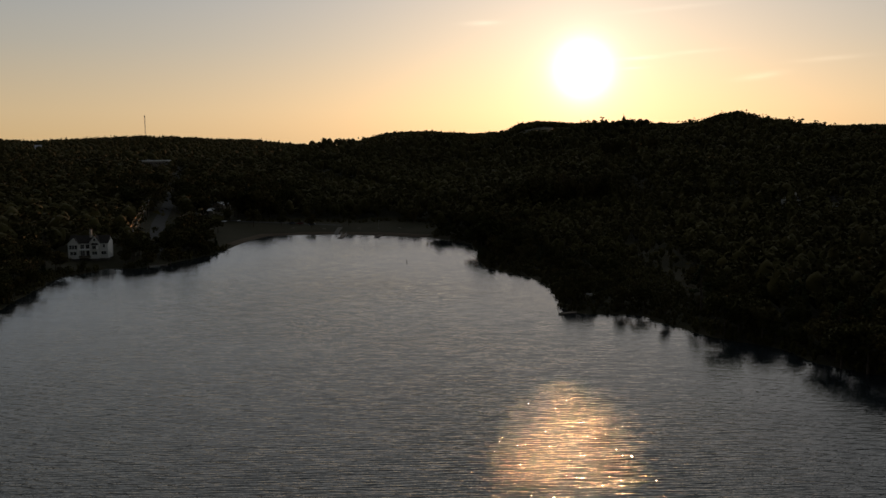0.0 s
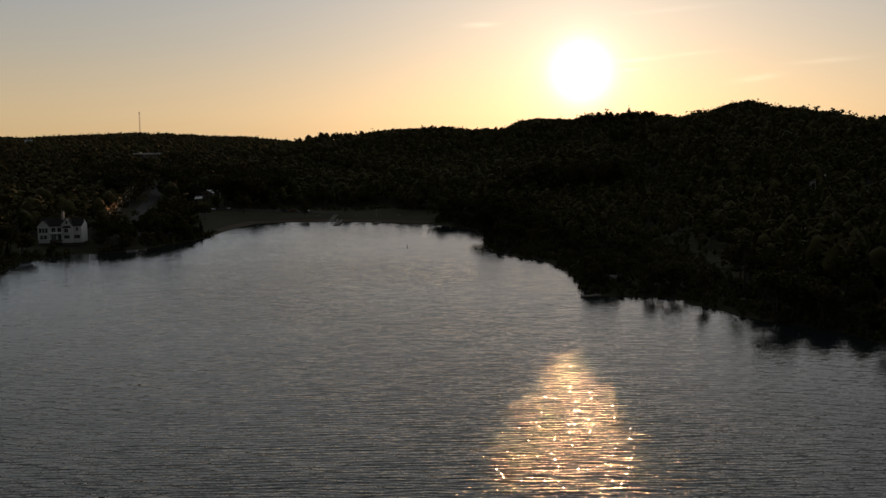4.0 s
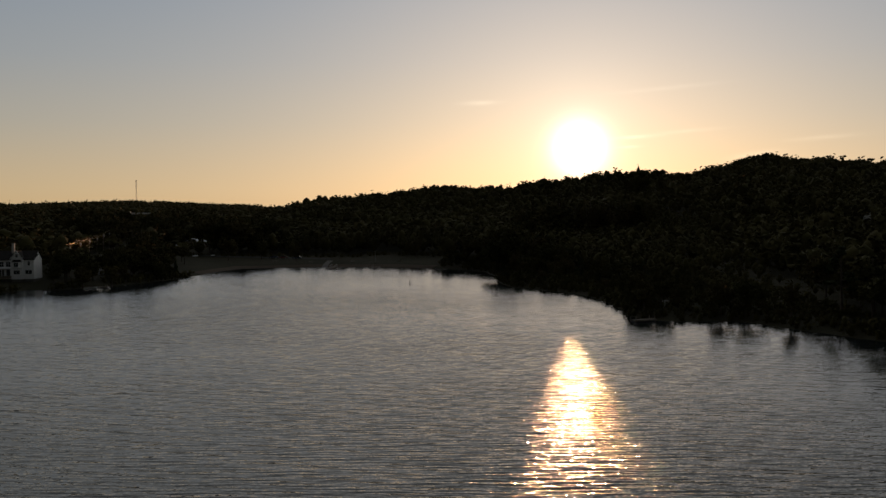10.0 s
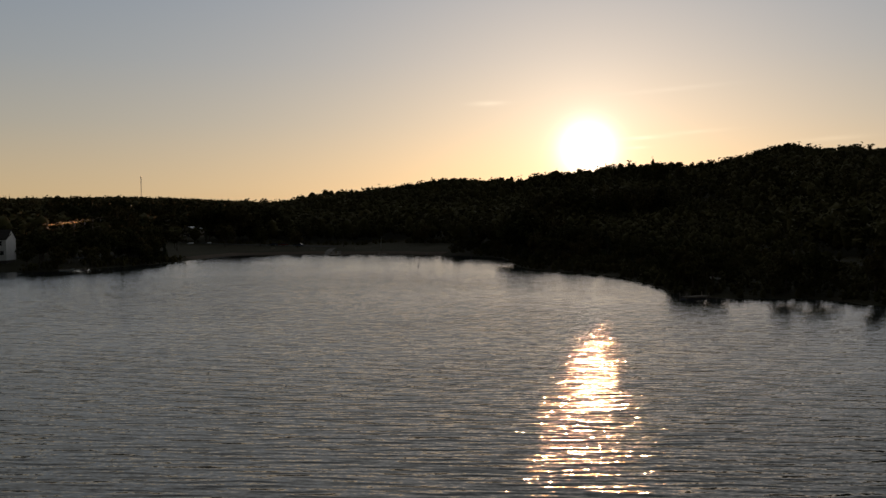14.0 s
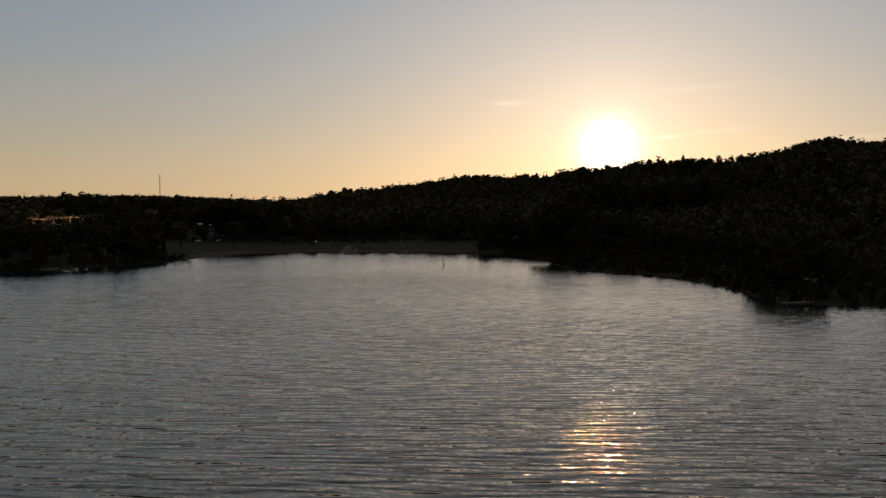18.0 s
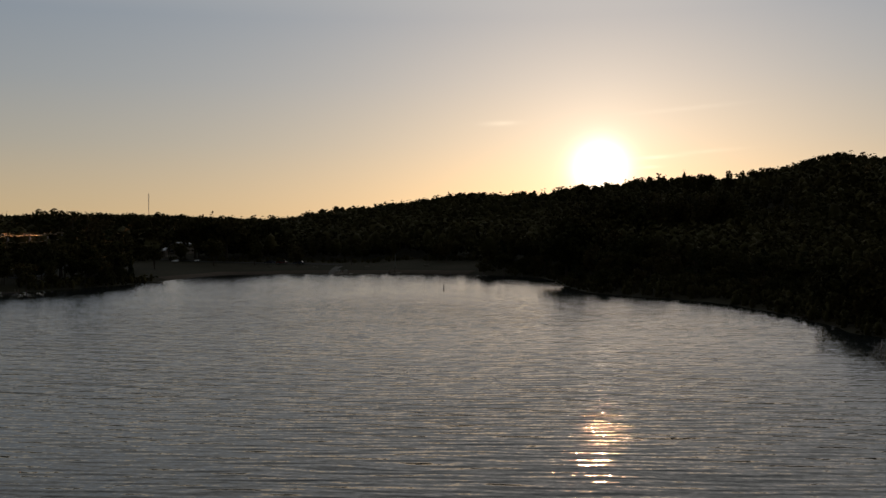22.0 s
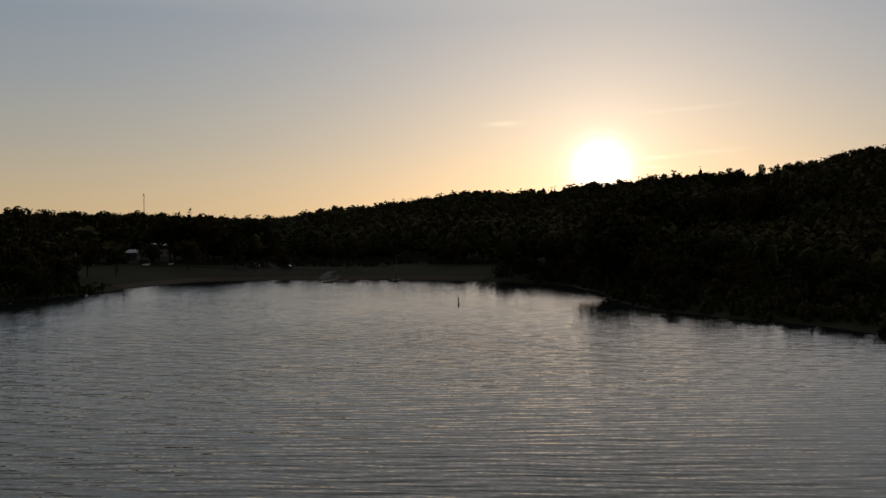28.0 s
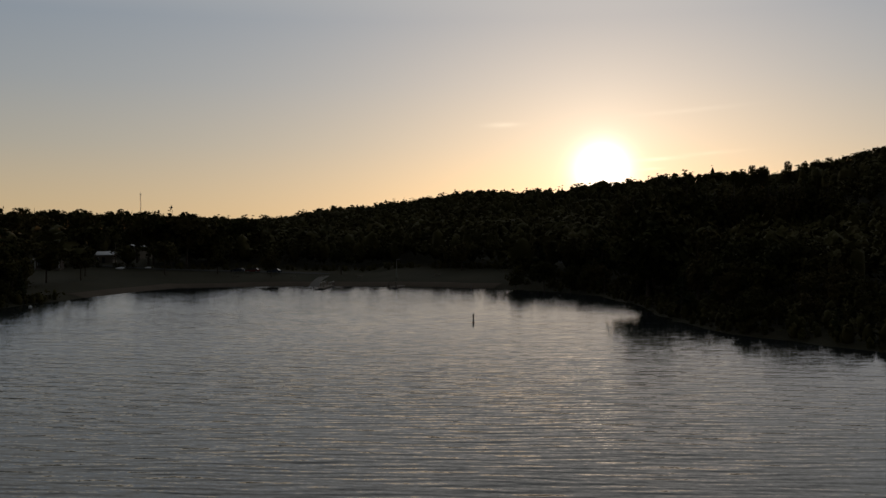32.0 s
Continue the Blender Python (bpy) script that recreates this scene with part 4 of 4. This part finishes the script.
plain_house(189, 474, -24, 9.0, 8.0, 5.0, 7.4, "x", WHITE_BOARD, SHINGLE, "white house standing among trees on the slope", ((1.2, 3.0, 1.2, 1.4), (6.4, 3.0, 1.2, 1.4), (1.2, 0.8, 1.4, 1.3), (6.2, 0.8, 1.4, 1.3)))
plain_house(47, 623, -8, 10.0, 8.0, 6.0, 8.4, "x", BEIGE, METAL_ROOF, "house with a pale metal roof behind the lakeside trees", ((1.2, 3.6, 1.2, 1.4), (7.0, 3.6, 1.2, 1.4)))
plain_house(57, 599, -10, 8.0, 8.0, 5.6, 8.0, "y", BEIGE, SHINGLE, "dark-roofed house behind the lakeside trees", ((1.0, 3.4, 1.2, 1.4), (5.6, 3.4, 1.2, 1.4)))


def long_building():
    b = thing("school_building", ground_pose(-345, 1150, 8, 5.0) @ Matrix.Translation((-17, 0, 0)), "long low flat-roofed building with a white fascia", "building")
    part("wall", Shape().box(0, 0, -6.5, 34, 14, 4.2), BEIGE, b)
    part("fascia", Shape().box(-0.5, -0.5, 4.2, 34.5, 14.5, 5.4), TRIM, b, "white fascia band")
    part("roof", Shape().box(-0.2, -0.2, 5.4, 34.2, 14.2, 5.55), METAL_ROOF, b)
    part("plant_box", Shape().box(9, 3, 5.55, 11.5, 6, 6.8), STEEL, b)
    for k in range(8):
        window(b, 1.6 + k * 4.1, -0.02, 1.3, 2.4, 1.7)


long_building()


def strip(name, line, width, mat, label, category, lift):
    """A band of paving laid over the ground along a line."""
    pts = []
    for a, b in zip(line, line[1:]):
        n = max(2, int(math.hypot(b[0] - a[0], b[1] - a[1]) / 3))
        pts += [Vector(a).lerp(Vector(b), k / n) for k in range(n)]
    pts.append(Vector(line[-1]))
    verts = []
    for i, p in enumerate(pts):
        d = (pts[min(i + 1, len(pts) - 1)] - pts[max(0, i - 1)]).normalized()
        side = Vector((-d.y, d.x))
        for k in (-0.5, -0.17, 0.17, 0.5):
            q = p + side * width * k
            verts.append((q.x, q.y))
    v = np.array(verts)
    z = ground_height(v[:, 0], v[:, 1]) + lift
    faces = [(i * 4 + k, i * 4 + k + 1, i * 4 + k + 5, i * 4 + k + 4) for i in range(len(pts) - 1) for k in range(3)]
    me = mesh_of(name, [(x, y, zz) for (x, y), zz in zip(verts, z)], faces, mat, True)
    tagged(new(name, me), label, category, kind="structure")


strip("road", STREET, 7.6, ASPHALT, "grey asphalt street climbing from the lake through town", "road", 0.28)
strip("road_beach", [(-148, 596), (-120, 583), (-88, 577), (-62, 566)], 5.0, ASPHALT, "narrow asphalt lane behind the beach", "road", 0.22)
strip("hill_road", HILL_ROAD, 5.5, ASPHALT, "narrow paved road climbing through a cut in the woods", "road", 0.14)
strip("beach", [(-106.5, 478), (-105.5, 500), (-100.5, 530), (-80, 538.2), (-60, 539.2), (-33, 528.5), (-10, 516)], 5.2, SAND, "narrow sandy beach along the water's edge", "beach", 0.10)


def lattice_mast():
    m = thing("radio_mast", ground_pose(-731, 2376), "slim steel lattice mast on the far hilltop", "mast")
    hgt, w = 58.0, 1.15
    legs = [(math.cos(a) * w, math.sin(a) * w) for a in (0.5, 2.6, 4.7)]
    for x, y in legs:
        part("leg", Shape().tube([(x, y, -1), (x * 0.8, y * 0.8, hgt)], 0.22, 6), STEEL, m)
    br = Shape()
    n = 22
    for k in range(n):
        z0, z1 = hgt * k / n, hgt * (k + 1) / n
        for i in range(3):
            a, b = legs[i], legs[(i + 1) % 3]
            br.tube([(a[0], a[1], z0), (b[0], b[1], z1)], 0.07, 4)
            br.tube([(a[0], a[1], z1), (b[0], b[1], z1)], 0.07, 4)
    part("bracing", br, STEEL, m)
    for z, a in ((57.0, 0.3), (55.5, 2.4), (50.0, 4.4), (44.0, 1.2)):
        part("antenna", Shape().box(-0.4, 1.1, z - 1.5, 0.4, 1.6, z + 1.5, Matrix.Rotation(a, 4, "Z")), HULL, m)
    part("whip", Shape().tube([(0, 0, hgt), (0, 0, hgt + 4)], 0.07, 5), STEEL, m)


lattice_mast()


def utility_pole(x, y, hgt, arms=True, turn=0.0, label="weathered wooden utility pole beside the street"):
    p = thing("utility_pole", ground_pose(x, y, turn), label, "utility pole", "utility poles")
    part("pole", Shape().tube([(0, 0, -0.8), (0, 0, hgt * 0.5), (0, 0, hgt)], [0.17, 0.14, 0.11], 8), POLE_WOOD, p)
    if arms:
        part("crossarm", Shape().box(-1.3, -0.07, hgt - 0.75, 1.3, 0.07, hgt - 0.6), POLE_WOOD, p)
        for k in (-1.15, -0.45, 0.45, 1.15):
            part("insulator", Shape().tube([(k, 0, hgt - 0.6), (k, 0, hgt - 0.5), (k, 0, hgt - 0.38)], [0.045, 0.06, 0.03], 6), GLASS, p)
        part("transformer", Shape().tube([(0.3, 0.0, hgt - 2.4), (0.3, 0.0, hgt - 1.5)], 0.24, 10), STEEL, p)
    return p


def street_wires():
    spots, lines = [], []
    for k in range(7):
        y = 424 + 36 * k
        x = -131 - 34 * (y - 432) / 128 - 9.0
        spots.append((x, y, 12.0))
        utility_pole(x, y, 12.0, True, 15)
    arm = Vector((math.cos(radians(15)), math.sin(radians(15)), 0))
    for (x0, y0, h0), (x1, y1, h1) in zip(spots, spots[1:]):
        a, b = Vector((x0, y0, height_at(x0, y0))), Vector((x1, y1, height_at(x1, y1)))
        for off, drop in ((-1.15, 0.38), (-0.45, 0.38), (1.15, 0.38), (0.1, 2.6), (0.14, 4.2)):
            pts = []
            for j in range(11):
                t = j / 10
                p = a.lerp(b, t) + arm * off + Vector((0, 0, 12.0 - drop - 4 * 0.75 * t * (1 - t)))
                pts.append(p)
            lines.append(pts)
    for pts in lines:
        w = new("overhead_cable", Shape().tube(pts, 0.021, 5).mesh("overhead_cable", WIRE))
        tagged(w, "bare metal overhead cable sagging between street poles", "cable", "overhead cables")


street_wires()
for px_, py_, ph_ in ((-146, 581, 7.0), (-149, 600, 10.5), (-139, 592, 8.0)):
    utility_pole(px_, py_, ph_, False, 0, "bare wooden pole at the back of the beach")


def light_pole(x, y, hgt):
    p = thing("light_pole", ground_pose(x, y), "thin steel light pole on the beach lawn", "lamp post")
    part("shaft", Shape().tube([(0, 0, -0.5), (0, 0, hgt)], [0.09, 0.05], 8), STEEL, p)
    part("arm", Shape().tube([(0, 0, hgt - 0.1), (0.7, 0, hgt + 0.15), (1.2, 0, hgt + 0.1)], 0.035, 6), STEEL, p)
    part("lamp_head", Shape().box(1.0, -0.12, hgt + 0.0, 1.5, 0.12, hgt + 0.12), DARK, p)
    part("base", Shape().tube([(0, 0, -0.3), (0, 0, 0.25)], 0.25, 10), CONCRETE, p)


light_pole(-38.5, 540, 5.5)

# ---- docks, buoys, boats ----


def dock(name, x, y, turn, length, width, label, rails=False, bench=False):
    """A floating dock of planks on joists and floats; y runs out from the shore."""
    d = thing(name, Matrix.Translation((x, y, 0.0)) @ Matrix.Rotation(radians(turn), 4, "Z"), label, "dock")
    n = int(length / 0.32)
    plank = Shape().box(-width / 2, 0, 0.40, width / 2, 0.29, 0.45).mesh("plank", PALE_WOOD)
    for k in range(n):
        part("plank", plank, None, d, at=Matrix.Translation((0, k * 0.32, 0)))
    for sx in (-1, 1):
        part("joist", Shape().box(sx * width / 2 - 0.06, 0, 0.18, sx * width / 2 + 0.06, n * 0.32, 0.40), GREY_WOOD, d)
    for k in range(3):
        y0 = 0.4 + k * (length - 2.2) / 2
        part("float", Shape().box(-width / 2 + 0.15, y0, -0.3, width / 2 - 0.15, y0 + 1.4, 0.18), DARK, d)
    for sx in (-1, 1):
        for yy in (0.5, length - 0.5):
            part("pile", Shape().tube([(sx * (width / 2 + 0.14), yy, -2.0), (sx * (width / 2 + 0.14), yy, 1.1)], 0.09, 8), GREY_WOOD, d)
    if rails:
        for sx in (-1, 1):
            for k in range(5):
                yy = 0.3 + k * (length * 0.5) / 4
                part("rail_post", Shape().box(sx * width / 2 - 0.04, yy - 0.04, 0.45, sx * width / 2 + 0.04, yy + 0.04, 1.4), STEEL, d)
            part("handrail", Shape().tube([(sx * width / 2, 0.2, 1.42), (sx * width / 2, length * 0.5 + 0.4, 1.42)], 0.035, 6), STEEL, d)
    if bench:
        for sx in (-1, 1):
            part("bench_post", Shape().box(sx * 0.95 - 0.05, length - 1.3, 0.45, sx * 0.95 + 0.05, length - 1.2, 1.75), GREY_WOOD, d)
            part("bench_post", Shape().box(sx * 0.95 - 0.05, length - 0.3, 0.45, sx * 0.95 + 0.05, length - 0.2, 1.75), GREY_WOOD, d)
        part("bench_seat", Shape().box(-0.95, length - 1.3, 0.86, 0.95, length - 0.75, 0.92), PALE_WOOD, d)
        part("top_rail", Shape().box(-1.02, length - 1.33, 1.70, 1.02, length - 1.2, 1.78), GREY_WOOD, d)
        part("top_rail", Shape().box(-1.02, length - 0.33, 1.70, 1.02, length - 0.17, 1.78), GREY_WOOD, d)
    return d


dock("launch_dock", -57.0, 535, 181, 24.0, 2.4, "grey plank launch dock with handrails at the beach", True)
strip("boat_ramp", [(-62, 522), (-61.8, 540), (-61.6, 558)], 2.6, CONCRETE, "pale concrete boat ramp running down into the water", "ramp", 0.16)
dock("swim_dock", -35.5, 534, 172, 18.0, 2.2, "grey plank swimming dock with a railed bench frame", False, True)
dock("point_dock", 37.5, 272.5, 112, 5.4, 1.7, "short plank dock at the tip of the wooded point")
dock("house_dock", -126.5, 394.5, -82, 12.0, 1.9, "low pale plank dock reaching out from the wooded bank")


def spar_buoy(x, y, hgt, mat, label):
    b = thing("marker_buoy", Matrix.Translation((x, y, 0)) @ Matrix.Rotation(radians(2), 4, "X"), label, "buoy")
    part("spar", Shape().tube([(0, 0, -0.9), (0, 0, -0.2), (0, 0, hgt * 0.9), (0, 0, hgt)], [0.06, 0.11, 0.11, 0.07], 12), mat, b)
    part("float_collar", Shape().tube([(0, 0, -0.18), (0, 0, -0.1), (0, 0, 0.08), (0, 0, 0.14)], [0.16, 0.26, 0.26, 0.16], 14), BUOY, b)
    part("band", Shape().tube([(0, 0, hgt * 0.62), (0, 0, hgt * 0.76)], 0.118, 12), BUOY, b)


spar_buoy(-16.6, 400.5, 1.35, DARK, "slim upright marker buoy floating off the beach")
spar_buoy(-17.0, 493, 1.6, DARK, "thin dark marker post in shallow water near the beach")


def mooring_buoy(x, y):
    b = thing("mooring_buoy", Matrix.Translation((x, y, 0.05)), "round white mooring buoy near the wooded bank", "buoy")
    prof = [(-0.3, 0.02), (-0.24, 0.2), (-0.08, 0.32), (0.1, 0.34), (0.26, 0.24), (0.34, 0.05)]
    part("ball", Shape().tube([(0, 0, z) for z, r in prof], [r for z, r in prof], 14), HULL, b)
    part("ring", Shape().tube([(0.1 * math.cos(a), 0, 0.42 + 0.1 * math.sin(a)) for a in np.linspace(0, 6.28, 12)], 0.018, 5), STEEL, b)


mooring_buoy(-101.5, 443)


def rowing_boat(name, m, label, length=4.2, beam=1.5):
    b = thing(name, m, label, "boat")
    n, k = 9, 7
    v, f = [], []
    for i in range(n):
        t = i / (n - 1)
        w = beam / 2 * (math.sin(math.pi * min(1.0, 0.18 + 0.82 * (1 - t) ** 0.9 * 0.62 + 0.0)) ** 0.8) * (1 - t ** 4)
        z0 = 0.25 * t ** 3
        for j in range(k):
            a = math.pi * j / (k - 1)
            v.append((math.cos(a) * w, (t - 0.5) * length, z0 + 0.55 - math.sin(a) ** 0.6 * 0.55 * (1 - 0.25 * t)))
    for i in range(n - 1):
        for j in range(k - 1):
            f.append((i * k + j, i * k + j + 1, (i + 1) * k + j + 1, (i + 1) * k + j))
    f.append(tuple(range(k))[::-1])
    part("hull", Shape().raw(v, f), HULL, b)
    part("thwart", Shape().box(-beam * 0.42, -0.35, 0.36, beam * 0.42, -0.1, 0.40), PALE_WOOD, b)
    part("thwart", Shape().box(-beam * 0.36, 0.7, 0.36, beam * 0.36, 0.92, 0.40), PALE_WOOD, b)
    part("gunwale", Shape().tube([(v[i * k][0], v[i * k][1], v[i * k][2]) for i in range(n)], 0.04, 5), GREY_WOOD, b)
    part("gunwale", Shape().tube([(v[i * k + k - 1][0], v[i * k + k - 1][1], v[i * k + k - 1][2]) for i in range(n)], 0.04, 5), GREY_WOOD, b)


rowing_boat("rowing_boat", ground_pose(45, 294, 40, 0.1), "small white rowing boat pulled up on the wooded point")
rowing_boat("rowing_boat", Matrix.Translation((-119, 392.2, -0.12)) @ Matrix.Rotation(radians(-80), 4, "Z"), "small pale rowing boat moored along the plank dock")

for bx, by, bt in ((-134.5, 583, 62), (-126.5, 588, 70)):
    keel_up = ground_pose(bx, by, bt, 0.62) @ Matrix.Rotation(radians(168), 4, "Y")
    rowing_boat("dinghy", keel_up, "white dinghy lying keel up behind the beach", 3.6, 1.6)


def car(x, y, turn, paint, label):
    c = thing("car", ground_pose(x, y, turn, 0.22), label, "car", "cars parked by the beach")
    body = Shape()
    prof = [(-2.2, 0.35), (2.2, 0.35), (2.25, 0.75), (1.2, 0.92), (-1.9, 0.95), (-2.25, 0.85)]
    body.raw([(x2, -0.88, z) for x2, z in prof] + [(x2, 0.88, z) for x2, z in prof],
             [tuple(range(6)), tuple(range(11, 5, -1))] + [(i, i + 6, (i + 1) % 6 + 6, (i + 1) % 6) for i in range(6)])
    part("body", body, paint, c)
    cab = [(-1.75, 0.94, 0.84), (1.05, 0.92, 0.84), (0.35, 1.42, 0.68), (-1.2, 1.42, 0.68)]
    part("windows", Shape().raw([(a, -w, z) for a, z, w in cab] + [(a, w, z) for a, z, w in cab], [(0, 1, 2, 3), (7, 6, 5, 4), (1, 5, 6, 2), (0, 3, 7, 4)]), GLASS, c)
    part("roof", Shape().box(-1.22, -0.7, 1.415, 0.37, 0.7, 1.46), paint, c)
    for wx in (-1.35, 1.4):
        for wy in (-0.84, 0.84):
            w = part("wheel", Shape().tube([(wx, wy - 0.1, 0.32), (wx, wy + 0.1, 0.32)], 0.32, 14), DARK, c)
            part("rim", Shape().tube([(wx, wy - 0.11, 0.32), (wx, wy + 0.11, 0.32)], 0.19, 12), STEEL, w)
    for wy in (-0.6, 0.6):
        part("headlight", Shape().box(2.2, wy - 0.16, 0.62, 2.27, wy + 0.16, 0.74), GLASS, c)


PAINT_DARK = material("dark_blue_paint", (0.04, 0.05, 0.08), 0.25, vary=0.05, scale=1)
PAINT_RED = material("dark_red_paint", (0.16, 0.03, 0.025), 0.25, vary=0.05, scale=1)
car(-92, 572, 180, PAINT_DARK, "dark blue car parked beside the beach lane")
car(-87, 571, 178, PAINT_RED, "dark red car parked beside the beach lane")
car(-79.5, 568, 172, PAINT_DARK, "dark car parked at the end of the beach lane")


def picnic_table(x, y, turn):
    t = thing("picnic_table", ground_pose(x, y, turn), "grey wooden picnic table with benches on the beach lawn", "table", "picnic tables")
    for k in range(5):
        part("board", Shape().box(-0.9, -0.38 + k * 0.155, 0.72, 0.9, -0.38 + k * 0.155 + 0.14, 0.76), GREY_WOOD, t)
    for s in (-1, 1):
        part("bench", Shape().box(-0.9, s * 0.72 - 0.13, 0.42, 0.9, s * 0.72 + 0.13, 0.46), GREY_WOOD, t)
        for q in (-1, 1):
            part("leg", Shape().tube([(s * 0.65, q * 0.7, -0.05), (s * 0.65, q * 0.2, 0.72)], 0.045, 5), GREY_WOOD, t)
        part("brace", Shape().box(s * 0.65 - 0.03, -0.8, 0.36, s * 0.65 + 0.03, 0.8, 0.42), GREY_WOOD, t)


for tx, ty, ta in ((-70, 549, 20), (-62, 553, -15), (-50, 548, 5), (-88, 552, 40), (-27, 542, -30)):
    picnic_table(tx, ty, ta)

# lone trees on the lawn, by the beach lane and along the skyline
for i_, x_, y_, s_, a_ in ((0, -78, 556, 0.62, 0.3), (2, -58, 567, 0.6, 1.1), (1, -97, 566, 0.8, 2.0), (3, -112, 560, 0.85, 4.0), (0, -20, 561, 0.7, 5.0),
                           (0, -113, 690, 1.3, 2.2), (3, -125, 676, 1.2, 1.0)):
    plant(i_, x_, y_, s_, a_)
for i_, x_, y_, top_, a_ in ((2, 125, 787, 51.6, 2.0), (0, 130, 779, 53.6, 0.8), (3, 134, 774, 52.0, 1.2), (0, 141, 757, 53.6, 0.3), (1, 147.5, 748, 51.6, 3.0), (3, 151.5, 745, 52.6, 5.2), (0, 156, 741, 54.0, 4.0)):
    plant(i_, x_, y_, (top_ - height_at(x_, y_)) / (KINDS[i_][2] * 0.98), a_, "lone tree standing out on the wooded skyline", 0.46)
